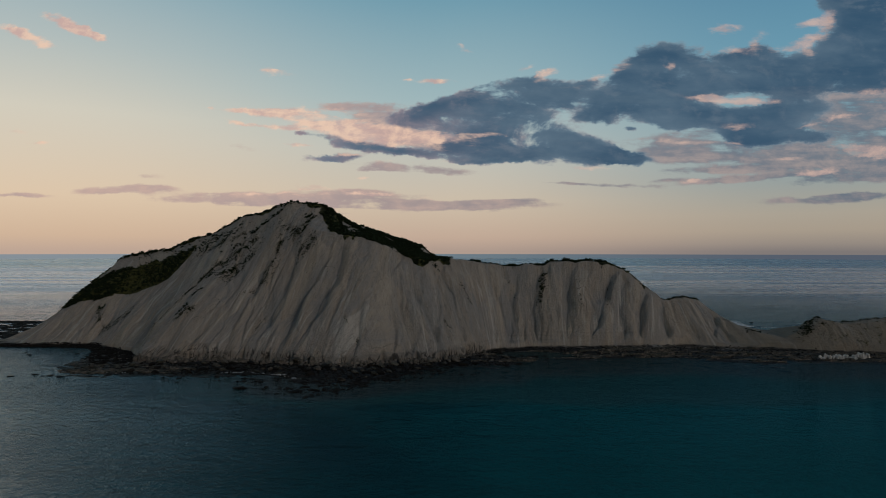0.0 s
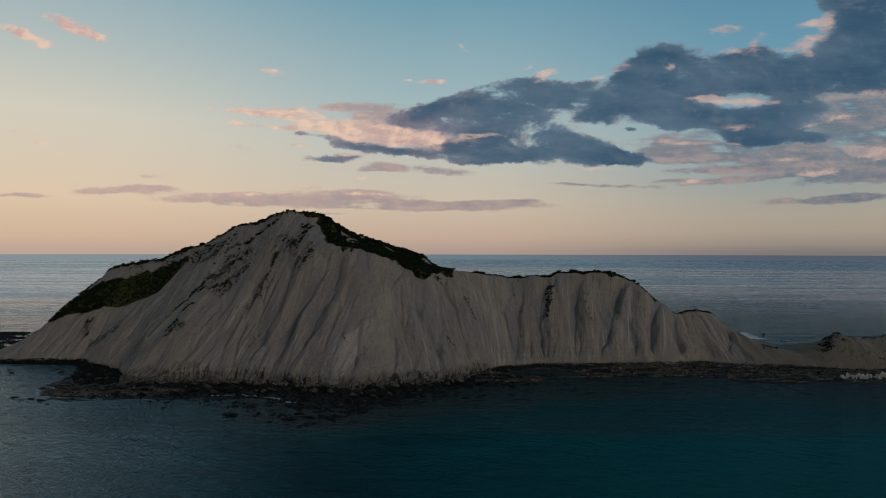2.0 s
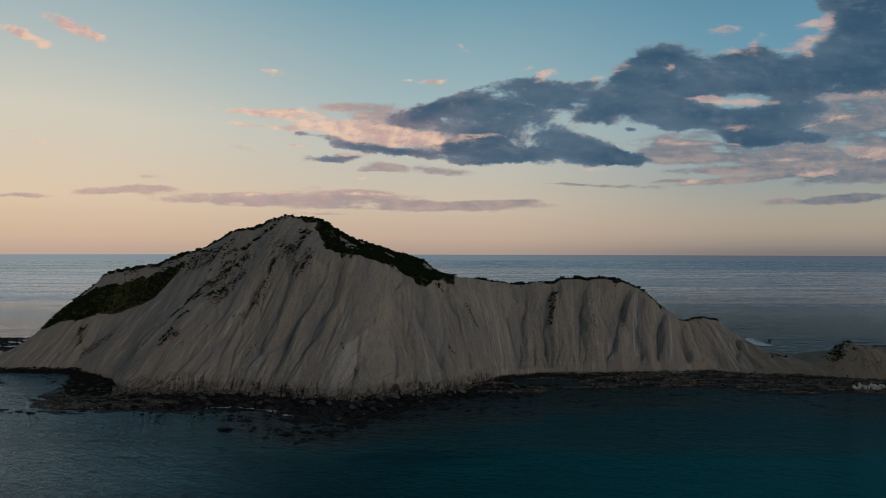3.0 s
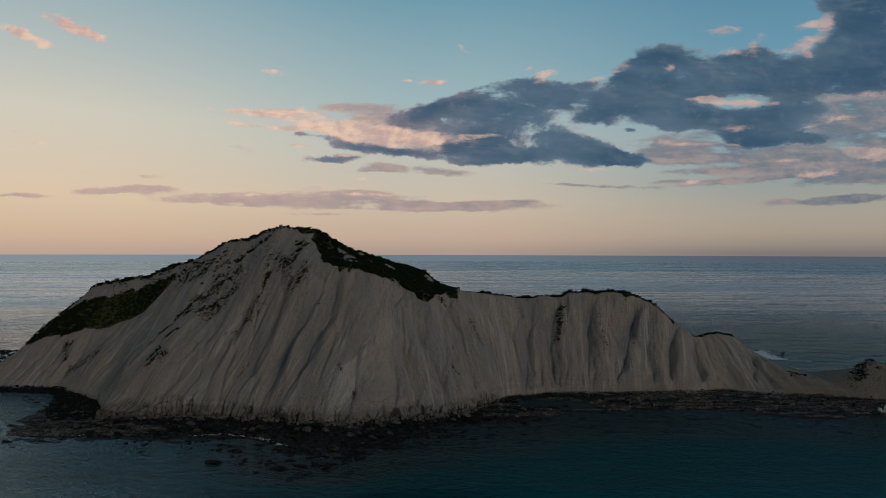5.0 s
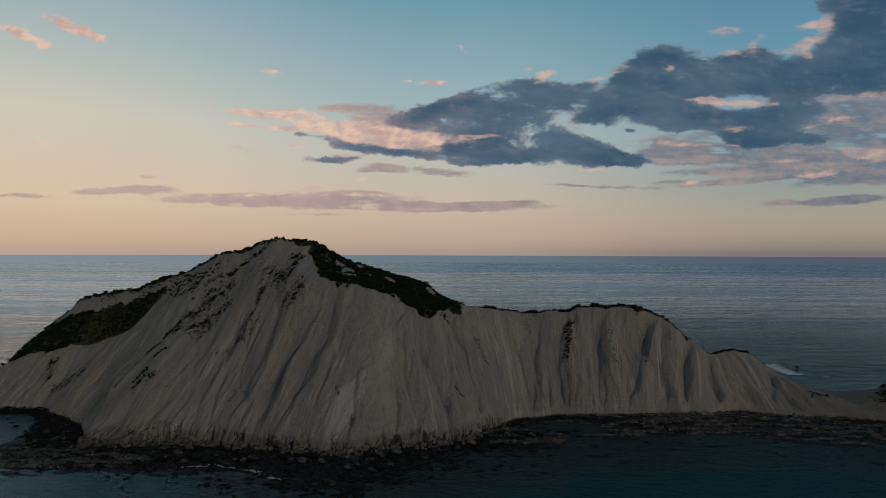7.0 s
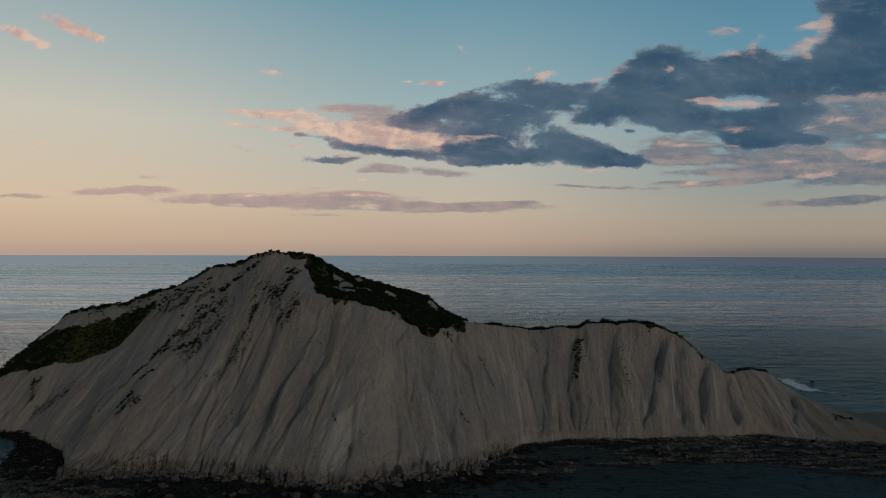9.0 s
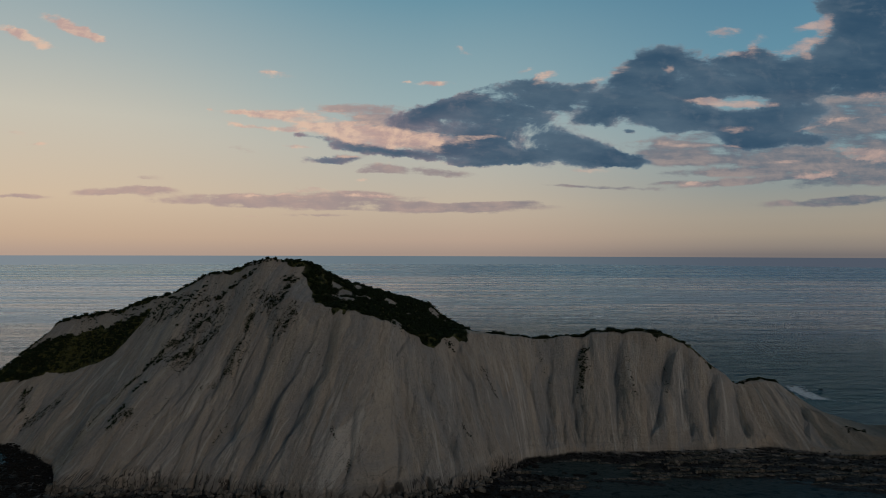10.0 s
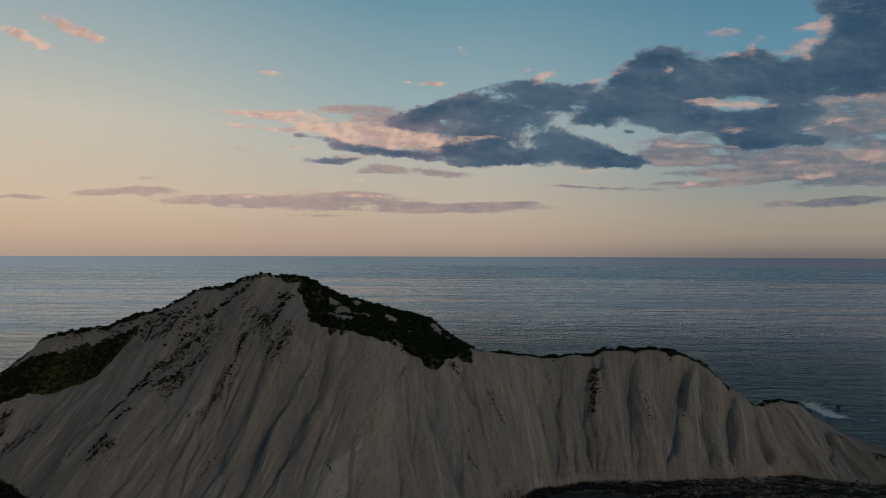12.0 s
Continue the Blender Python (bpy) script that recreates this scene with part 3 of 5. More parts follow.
    small = n.math("MULTIPLY", n.math("MULTIPLY", n.math("MULTIPLY", slick, n.step(x, 40.0, -140.0, 0.8, 1.0)), n.step(offing, 350.0, 1500.0, 1.0, 0.12)), n.math("ADD", n.math("MULTIPLY", chop, 0.8), n.math("MULTIPLY", ripple, 0.33)))
    lop = n.noise(n.xyz(n.math("MULTIPLY", along_wind, 0.7), across, 2.0), 0.2, 4.0, 0.6, 0.4)
    small = n.math("MULTIPLY_ADD", n.math("MULTIPLY", lop, n.step(offing, 700.0, 200.0)), n.step(x, 30.0, -120.0, 0.5, 0.9), small)
    height = n.math("ADD", small, n.math("MULTIPLY", open_sea, n.math("ADD", n.math("MULTIPLY", swell, 5.2), n.math("MULTIPLY", wave, n.step(offing, 280.0, 1100.0, 3.6, 1.4)))))
    normal = n.bump(height, 1.0, 0.9)
    for node in (deep, gloss, mirror):
        n.put(normal, node.inputs["Normal"])
    return m


def make_foam():
    m, n, out = material("sea_foam")
    p = place(n)
    n.put(n.mix(n.step(n.noise(p, 0.8, 4.0, 0.6), 0.35, 0.65), (0.45, 0.49, 0.52, 1), (0.82, 0.84, 0.85, 1)), out["Base Color"])
    n.put(0.9, out["Roughness"])
    n.put(n.bump(n.noise(p, 2.0, 4.0, 0.7), 0.8, 0.3), out["Normal"])
    return m


CLIFF = make_cliff()
SHORE_ROCK = make_rock("weathered_shore_rock", (0.036, 0.032, 0.028, 1), (0.135, 0.120, 0.104, 1), (0.022, 0.040, 0.034, 1))
DARK_ROCK = make_rock("weed_covered_rock", (0.005, 0.005, 0.005, 1), (0.022, 0.019, 0.016, 1), (0.004, 0.004, 0.004, 1))
PALE_ROCK = make_rock("guano_whitened_rock", (0.45, 0.44, 0.42, 1), (0.80, 0.78, 0.75, 1), (0.25, 0.19, 0.18, 1))
MUD_BLOCK = make_rock("fallen_mudstone", (0.075, 0.066, 0.058, 1), (0.22, 0.192, 0.164, 1), (0.05, 0.06, 0.055, 1))
LEAF = make_leaf("scrub_leaf", (0.004, 0.009, 0.003, 1), (0.024, 0.042, 0.010, 1))
GRASS = make_leaf("grass_blade", (0.045, 0.052, 0.014, 1), (0.17, 0.165, 0.05, 1))
BARK = make_rock("bark", (0.05, 0.04, 0.03, 1), (0.10, 0.085, 0.065, 1), (0.04, 0.03, 0.025, 1))
SEA = make_sea()
FOAM = make_foam()

# ---------------------------------------------------------------- the lie of the land


def lattice(x, y, seed):
    """Smooth value noise in -1..1 at unit wavelength."""
    xi, yi = np.floor(x).astype(np.int64), np.floor(y).astype(np.int64)
    fx, fy = x - xi, y - yi
    fx, fy = fx * fx * (3 - 2 * fx), fy * fy * (3 - 2 * fy)

    def corner(a, b):
        h = (a * 374761393 + b * 668265263 + seed * 974634777) & 0xFFFFFFFF
        h = ((h ^ (h >> 13)) * 1274126177) & 0xFFFFFFFF
        return ((h ^ (h >> 16)) & 0xFFFF) / 32767.5 - 1

    top = corner(xi, yi) * (1 - fx) + corner(xi + 1, yi) * fx
    low = corner(xi, yi + 1) * (1 - fx) + corner(xi + 1, yi + 1) * fx
    return top * (1 - fy) + low * fy


def fractal(x, y, seed, octaves=4, gain=0.5):
    total, amp = 0.0, 1.0
    for k in range(octaves):
        total = total + amp * lattice(x * 2 ** k, y * 2 ** k, seed + k)
        amp *= gain
    return total


def facets(x, y, seed):
    """Cells of uneven size: how far inside its cell each place lies, and a number of 0..1 for the cell."""
    xi, yi = np.floor(x).astype(np.int64), np.floor(y).astype(np.int64)
    first, second, mark = np.full(x.shape, 9.0), np.full(x.shape, 9.0), np.zeros(x.shape)
    for a in (-1, 0, 1):
        for b in (-1, 0, 1):
            h = ((xi + a) * 374761393 + (yi + b) * 668265263 + seed * 974634777) & 0xFFFFFFFF
            h = ((h ^ (h >> 13)) * 1274126177) & 0xFFFFFFFF
            h = h ^ (h >> 16)
            d = np.hypot(xi + a + (h & 0xFF) / 255 - x, yi + b + ((h >> 8) & 0xFF) / 255 - y)
            near = d < first
            second = np.where(near, first, np.minimum(second, d))
            mark = np.where(near, ((h >> 16) & 0xFF) / 255, mark)
            first = np.where(near, d, first)
    return second - first, mark


def smooth(v, lo, hi):
    s = np.clip((v - lo) / (hi - lo), 0, 1)
    return s * s * (3 - 2 * s)


# Cross sections along the headland: x, then y of the cliff's foot; y and height of its brow; y and height of the crest.
FOOT = [(-262, 341.3), (-235, 337.8), (-212, 338.2), (-197, 337.5), (-178, 325), (-163, 312.3), (-152, 297.6), (-146, 286.8), (-128, 286.1),
        (-110, 288.3), (-89, 285.7), (-70, 282), (-56, 278.2), (-40, 275.4), (-26, 282.6), (-10, 285.9), (6, 295.1), (17, 309.3),
        (27, 322.5), (50, 330.9), (83, 331.5), (108, 333.9), (137, 337.5), (160, 329.8), (183, 324.2), (205, 317.5), (240, 311),
        (330, 305.4)]
BROW = [(-262, 350, -0.8), (-243, 356, 6.2), (-235, 361, 14.2), (-225, 369, 23.2), (-212, 380, 37.2), (-190, 370, 30.3), (-167, 356, 32.4), (-152, 332, 27.5), (-143, 303, 19.6),
        (-128, 302, 26.6), (-110, 318, 33.7), (-89, 335, 57.7), (-75, 336, 65.8), (-62, 333, 65.8), (-50, 331, 62.8), (-38, 330, 58.9)]
BROW_EAST = [(-23, 337, 52.4), (-10, 341, 49.3), (0, 352, 48.7), (20, 359, 47.5), (42, 367, 44.8), (65, 369, 47.2), (83, 370, 48), (97, 369, 47.9), (110, 367, 43.4),
             (118, 363, 36.4), (125, 360, 29.9), (129, 357, 26.4), (133, 357, 24.9), (145, 360, 26.3), (153, 362, 25.2), (162, 354, 17.1), (169, 340, 11.1), (176, 333, 8.8),
             (187, 329, 6.9), (197, 328, 12.6), (206, 326, 17.7), (215, 325, 15.1), (240, 322, 17.3), (330, 316, 20)]
CREST = [(-262, 352, 0.2), (-243, 360, 9.2), (-235, 368, 17), (-228, 376, 28), (-220, 386, 38.5), (-216.5, 391.5, 42.5), (-213, 397, 49.5), (-203.5, 398, 52), (-192, 398, 53.5),
         (-187, 398, 55), (-180, 396, 55), (-172, 395, 58.8), (-164, 392.5, 61.9), (-158, 390, 62.8), (-150, 387, 64.6), (-142, 384, 67.8), (-134, 380.5, 71), (-126, 377, 76),
         (-122, 375.5, 76.5), (-112, 370, 77.8), (-104, 366, 79.9), (-97, 363, 82.5), (-90.5, 359.7, 84.1), (-83, 361, 83.3), (-75.5, 363.2, 82.9), (-70, 368, 80.8), (-66.5, 374, 78),
         (-60, 384, 72.8), (-51, 392, 69.3), (-40, 400.5, 65.7), (-33, 405, 63.4)]
CREST_EAST = [(-21.5, 411.5, 60), (-16, 415, 58.3), (-9.5, 409.5, 53.5), (-4, 405, 50.1), (1.5, 383, 49.6), (6, 371, 47.8), (19, 363.5, 48.2), (35, 368, 45.4), (51, 371, 45.2),
              (66.5, 373, 48), (76, 373.5, 48.3), (89, 373.5, 48.7), (104, 371.5, 48.2), (111, 369.5, 43.2), (118, 366, 37.4), (125, 362, 30.9), (131, 360, 26), (133.5, 360, 25.3),
              (135.5, 361, 26.5), (145, 364, 26.9), (154, 366, 25.5), (159, 368, 21.7), (165.5, 371, 18), (176, 373, 11), (178, 369, 9.8), (187, 350, 8.2), (192, 341, 11),
              (197, 332, 13.3), (205.5, 331, 18.4), (209, 331, 17), (213, 331, 15.5), (222, 330.5, 16), (237, 329.3, 17.7), (330, 325, 20.5)]
BROW, CREST = BROW + BROW_EAST, CREST + CREST_EAST
WATER = [(-262, 340.4), (-240, 338.9), (-200, 334.6), (-182, 309.1), (-178, 282.5), (-172, 269.7), (-155, 263.9), (-126, 262.3), (-104, 261.6),
         (-86, 265.9), (-71, 260.1), (-58, 249.3), (-47, 243.4), (-33, 251.6), (-22, 266.7), (-1, 281), (33, 287.5), (40, 300.6),
         (60, 302), (98, 305.6), (122, 306.9), (140, 296.1), (160, 292.4), (215, 294.3), (330, 289.9)]
# Down-slope drift of the gullies: x at the brow, and the shift from brow to foot.
LEAN = [(-262, -6), (-200, -10), (-150, -14), (-110, -17), (-80, -20), (-55, -19), (-42, -13), (-32, -4), (-22, 8), (-5, 14), (20, 12), (38, 3), (60, -6), (95, -9), (115, -9), (140, 4),
        (200, 4), (330, 0)]
# Gullies: depth, half width, then x and height of the floor from head to foot.
GULLIES = [
    (5.5, 7.5, (-55.9, 58), (-56.5, 42), (-63.7, 27), (-65.4, 18)),
    (3.0, 6.5, (-34.5, 46), (-38.3, 33), (-40.9, 28), (-40.5, 16)),
    (1.7, 4.5, (-27.5, 37), (-27.1, 25), (-23.2, 14)),
    (3.2, 5, (-18.7, 38), (-8.6, 24), (-4.4, 15), (-0.9, 8)),
    (1.7, 4.5, (-26.3, 33), (-20.1, 23), (-15.1, 14)),
    (3.5, 5.5, (-0.9, 41), (5.5, 31), (10.2, 15), (13.1, 5)),
    (4.5, 7, (-62.7, 55), (-68.2, 38), (-74.5, 25), (-78.1, 16)),
    (4, 6.5, (-80.9, 49), (-82.6, 35), (-86.5, 24), (-86.1, 13)),
    (3.2, 6, (-97.0, 47), (-97.9, 37), (-102.3, 24), (-105.8, 13)),
    (1.6, 3.5, (-98.2, 26), (-99.2, 12)),
    (1.6, 3.5, (-113.7, 31), (-120.6, 21)),
    (3.5, 10, (-124.2, 49), (-129.1, 37), (-134.5, 27), (-141.3, 13), (-146.2, 5)),
]
GULLIES_EAST = [
    (2.5, 5, (17.0, 37), (20.9, 22), (25.4, 7)),
    (2.2, 4, (29.2, 33), (32.5, 24), (35.9, 12)),
    (4.5, 7, (41.8, 33), (39.6, 24), (36.5, 10)),
    (5.4, 9.5, (60.2, 44), (53.3, 33), (52.0, 24), (51.9, 8)),
    (5.4, 9.5, (80.9, 46), (74.3, 33), (70.2, 21), (70.4, 8)),
    (1.8, 4, (82.0, 28), (80.6, 12)),
    (6, 9, (103.2, 44), (96.4, 33), (88.4, 16), (84.5, 7)),
    (5, 7.5, (107.6, 37), (102.4, 18), (101.0, 8)),
    (3.5, 6, (121.0, 30), (115.1, 21), (110.8, 11)),
    (3.5, 5, (129.4, 24), (127.6, 16), (127.3, 5)),
    (1.6, 3.5, (138.9, 21), (140.2, 12), (143.7, 4)),
    (2, 4, (158.8, 17), (150.7, 8), (149.8, 2)),
]
# Clefts broken into the foot of the main face: x, half width, how far they reach in.
CLEFTS = [(-62.2, 0.8, 3.0), (-46.8, 0.7, 2.5), (-27.9, 1.2, 5.0), (-11.1, 1.1, 4.5), (-6.0, 0.8, 3.5), (13.3, 1.2, 5.0), (-84.0, 0.7, 3.0), (-97.5, 0.9, 3.0), (-112.0, 0.7, 2.5), (-72.0, 0.6, 2.5), (-36.5, 0.7, 2.5), (3.5, 0.7, 2.5)]
LEAN_X, LEAN_BY = [r[0] for r in LEAN], [r[1] for r in LEAN]
FINE_CUTS = random.Random(8)
RUNNELS = []
for _ in range(34):
    at, head, low = FINE_CUTS.uniform(-215, 160), FINE_CUTS.uniform(0.3, 1.0), FINE_CUTS.uniform(0.0, 0.2)
    RUNNELS.append((FINE_CUTS.uniform(0.4, 1.3), FINE_CUTS.uniform(1.4, 3.4), at, head, low))


def along(rows, x, k=1):
    table = np.array(rows, float)
    grid = np.arange(-340.0, 341.0, 0.5)
    line = np.interp(grid, table[:, 0], table[:, k])
    kernel = np.exp(-0.5 * (np.arange(-8, 9) * 0.5 / 0.9) ** 2)
    line = np.convolve(np.pad(line, 8, mode="edge"), kernel / kernel.sum(), mode="valid")
    return np.interp(x, grid, line)


def land(x, y):
    """Height of the ground, with how much grows there, how deep the gully is, and the lane that water takes down the face."""
    hem = along(FOOT, x)
    toe = np.abs(lattice(x / 4.2 + 0.05 * y, x * 0 + 3.3, 9))
    foot = hem + 1.0 * fractal(x / 9.0, x * 0 + 0.5, 5, 3) + (1.2 * (0.5 - toe) + 0.9 * smooth(toe, 0.17, 0.02)) * (0.2 + 0.8 * smooth(x, 24, 12))
    for cx, half, deep in CLEFTS:
        foot = foot + 0.65 * deep * np.exp(-((x - cx - (0.5 * math.sin(7 * cx)) * (y - hem)) / half) ** 2)
    brow, brow_z, crest, crest_z = along(BROW, x, 1), along(BROW, x, 2), along(CREST, x, 1), along(CREST, x, 2)
    base = np.minimum(1.3 + (1.9 + 1.2 * lattice(x / 7.0, x * 0, 21)) * smooth(x, -205, -155), brow_z)
    s = np.clip((y - hem) / np.maximum(brow - hem, 1), 0, 1)
    face = base + (brow_z - base) * (0.93 * s + 0.07 * s * s)
    top = brow_z + (crest_z - brow_z) * np.clip((y - brow) / np.maximum(crest - brow, 0.5), 0, 1)
    z = np.where(y < brow, face, top)
    behind = np.maximum(y - crest, 0)
    z = z - behind * behind / (behind + 5.0) * 0.95
    # gullies and the small flutes between them
    q = np.clip((z - 3) / np.maximum(brow_z - 3, 4), 0, 1.4)
    lane = x - along(LEAN, x) * (1 - q)
    on = (y > foot - 1) * (y < crest + 3)
    furrow = np.zeros_like(x)
    cut = np.zeros_like(x)
    wander = fractal(y / 14.0, x / 40.0, 33, 3)
    for depth, half, *floor in GULLIES + GULLIES_EAST:
        fx, fz = np.array(floor[::-1]).T
        part = np.clip((z - 2) / (fz[-1] - 2), 0, 1.3)
        reach = half * np.interp(part, [0, 0.3, 0.7, 1.0, 1.2], [0.55, 0.75, 1.0, 0.7, 0.35])
        off = (x - np.interp(z, fz, fx) - (0.16 * half + 0.6) * wander) / reach
        v = np.where(off > 0, np.clip(1 - off / 0.85, 0, 1) ** 1.25, np.clip(1 + off / 1.45, 0, 1) ** 1.5)
        here = smooth(part, 1.25, 0.8) * (0.08 + 0.92 * smooth(part, 0.0, 0.42))
        cut = np.maximum(cut, 0.85 * depth * v * here * (0.7 + 0.6 * smooth(lattice(z / 9.0, x * 0 + fx[0], 29), -0.6, 0.6)))
        furrow = np.maximum(furrow, v * here * min(1.0, depth / 4))
    for depth, half, xt, head, low in RUNNELS:
        centre = xt + float(np.interp(xt, LEAN_X, LEAN_BY)) * (1 - q) + 2.0 * wander
        v = np.clip(1 - np.abs(x - centre) / (half * (0.4 + 0.6 * smooth(q, 0, 0.4))), 0, 1)
        here = smooth(q, head + 0.12, head - 0.3) * (0.1 + 0.9 * smooth(q, low, low + 0.3))
        cut = np.maximum(cut, depth * v * here)
        furrow = np.maximum(furrow, 0.5 * v * here)
    z = z - cut * on
    scale = smooth(brow_z, 4, 22)
    bare = on * scale * smooth(q, 0.0, 0.12)
    calm = np.where(y < brow, 1.0, 0.45)
    bend = 2.2 * fractal(x / 14.0, z / 14.0, 45, 3)
    flute = 1 - np.abs(fractal((lane + bend) / 9.0, z / 30.0, 41, 2))
    rill = 1 - np.abs(fractal((lane + bend) / 2.6, z / 12.0, 51, 3))
    z = z + bare * calm * (0.35 * (flute - 0.6) + 0.15 * (rill - 0.55))
    spur = lattice((lane + 1.3 * bend) / 8.5, x * 0 + 2.2, 47)
    wedge = np.abs(spur) - (0.15 + 0.75 * q + 0.25 * lattice(x / 9.0, z / 16.0, 48))
    z = z + bare * calm * 1.5 * smooth(-wedge, -0.25, 0.35) * smooth(q, 1.0, 0.75)
    # flat-sided spurs with sharp seams between them
    drift = 1.5 * fractal(x / 6.0, z / 10.0, 46, 3)
    broad, panel = facets((lane + bend + drift) / 8.5, z / 30.0 + 3.1, 53)
    small, chip = facets((lane + bend + 1.6 * drift) / 3.4, z / 12.0 + 7.7, 54)
    z = z + bare * calm * (1.9 * np.minimum(broad, 0.7) + 0.58 * np.minimum(small, 0.6) - 0.9)
    furrow = np.maximum(furrow, 0.5 * smooth(broad, 0.16, 0.0) * (y < brow))
    panel = 0.65 * panel + 0.35 * chip
    z = z + bare * (0.12 + 0.88 * smooth(crest - y, 0, 9)) * (1.5 * fractal(x / 15.0, y / 24.0, 61, 4, 0.55) + 0.16 * fractal(x / 2.4, y / 2.4, 65, 3))
    # the shore: ledges that step down into the sea
    water = along(WATER, x) + 3.0 * fractal(x / 14.0, x * 0 + 1.5, 71, 3)
    r = np.clip((y - water) / np.maximum(hem - water, 2), -1.5, 1)
    beds = fractal(x / 30.0, (y + 0.25 * x) / 2.2, 81, 3)
    shelf = 0.15 + 1.5 * np.clip(r, 0, 1) ** 1.3 + 0.45 * beds + 0.30 * fractal(x / 2.5, y / 2.5, 85, 3)
    shelf = shelf + 2.2 * np.minimum(r, 0)
    pool = np.exp(-(((x - 46) / 22) ** 2 + ((y - 316) / 9.0) ** 2))
    cove = np.exp(-(((x + 205) / 22) ** 2 + ((y - 318) / 16.0) ** 2))
    shelf = shelf - 3.4 * pool - 1.5 * cove - 0.35 * behind
    z = np.where(y < foot, shelf, np.maximum(z, np.where(behind > 0, -4.0, shelf)))
    blend = smooth(y, foot - 0.1, foot + 0.9)
    z = np.where((y >= foot) & (y < foot + 0.9), shelf + (z - shelf) * blend, z)
    z = np.maximum(z, -4.0)
    # what grows: the brow's thicket, the western slope, strips along the crest
    edge = 2.6 * fractal(x / 6.0, y / 6.0, 91, 4)
    hang = np.interp(x, [-73, -70, -66, -62, -56, -50, -43, -32, -28, -23, -17, -11, -6, 0], [-22, -17, -10, -3, 0, 1, -2, -1, -5, -2, 3, 3.5, -2, 4])
    thicket = smooth(y - brow + edge + hang, -2.5, 1.5) * smooth(x, -78, -70) * smooth(x, 8, 0)
    slope_z = crest_z - z
    sill = np.interp(x, [-240, -225, -214, -201, -190, -176, -166, -160, -150], [13, 20, 23, 26.5, 27.5, 31, 36, 43, 60])
    gap = np.interp(x, [-240, -225, -212, -170, -158], [-2, -1, 6.5, 6, 4])
    west = smooth(x, -240, -234) * smooth(x, -152, -160) * smooth(slope_z + 0.6 * edge - gap, 0, 2.5) * smooth(z + 0.6 * edge - sill, 0, 2.0) * (y < crest)
    rim = smooth(y - crest + edge, -3.5, -1.0) * smooth(crest_z, 12, 20) * (0.55 + 0.5 * fractal(x / 11.0, x * 0, 95, 2))
    far = smooth(y, crest + 4, crest + 14) * smooth(crest_z, 3, 8)
    bald = smooth(fractal(x / 13.0, y / 13.0, 97, 3), 0.35, 0.8) * 0.75 * (thicket > 0.5)
    for bx, by, ax, ay in ((-55, 365, 3.6, 8.0), (-60, 371, 2.5, 5.0), (-51, 385, 2.6, 6.0), (-34, 383, 3.2, 7.0), (-12, 407, 3.0, 9.0), (-6, 396, 3.0, 8.0), (-24, 372, 1.8, 4.0)):
        bald = np.maximum(bald, 1.3 * np.exp(-((x - bx - 0.12 * (y - by)) / ax) ** 2 - ((y - by) / ay) ** 2))
    bald = np.minimum(bald, 1.0)
    tail = (0.30 + 0.08 * smooth(x, 188, 200)) * smooth(x, 158, 182) * smooth(z, 3, 5)
    growth = np.clip(np.maximum.reduce([thicket * (1 - bald), west, rim, far, tail]), 0, 1)
    return z, growth, furrow * on, lane, panel


GROUND = {}
STEP = 0.46
XS, YS = np.arange(-275.0, 332.0, STEP), np.arange(236.0, 470.0, STEP)


def blurred(a, times):
    for _ in range(times):
        p = np.pad(a, 1, mode="edge")
        a = (p[1:-1, :-2] + 2 * p[1:-1, 1:-1] + p[1:-1, 2:]) / 4
        p = np.pad(a, 1, mode="edge")
        a = (p[:-2, 1:-1] + 2 * p[1:-1, 1:-1] + p[2:, 1:-1]) / 4
    return a


def rain_worn(z, bare):
    """Let rain run down the bare faces, each shower following the rills of the last. Returns how deep it has cut."""
    rng = np.random.default_rng(5)
    h, w = z.shape
    worn = np.zeros_like(z)
    rows, cols = np.nonzero(bare > 0.5)
    for shower in range(20):
        gy, gx = np.gradient(blurred(z - 0.9 * blurred(worn, 1), 1))
        pick = rng.integers(0, len(rows), 5200)
        py, px = rows[pick] + rng.random(5200), cols[pick] + rng.random(5200)
        vy, vx = np.zeros(5200), np.zeros(5200)
        for k in range(180):
            iy, ix = py.astype(int), px.astype(int)
            vy, vx = 0.45 * vy - gy[iy, ix], 0.45 * vx - gx[iy, ix]
            pace = np.maximum(np.hypot(vy, vx), 1e-6)
            live = (bare[iy, ix] > 0.3) & (pace > 0.02)
            worn += np.bincount(iy[live] * w + ix[live], minlength=h * w).reshape(h, w) * 0.02 * min(1.0, 0.3 + k / 60)
            py = np.clip(py + np.where(live, vy / pace, 0), 1, h - 2)
            px = np.clip(px + np.where(live, vx / pace, 0), 1, w - 2)
    worn = np.minimum(worn, 3.2)
    cut = blurred(worn, 1)
    cut = cut + 0.9 * (cut - blurred(cut, 4))
    return cut - blurred(worn, 60)


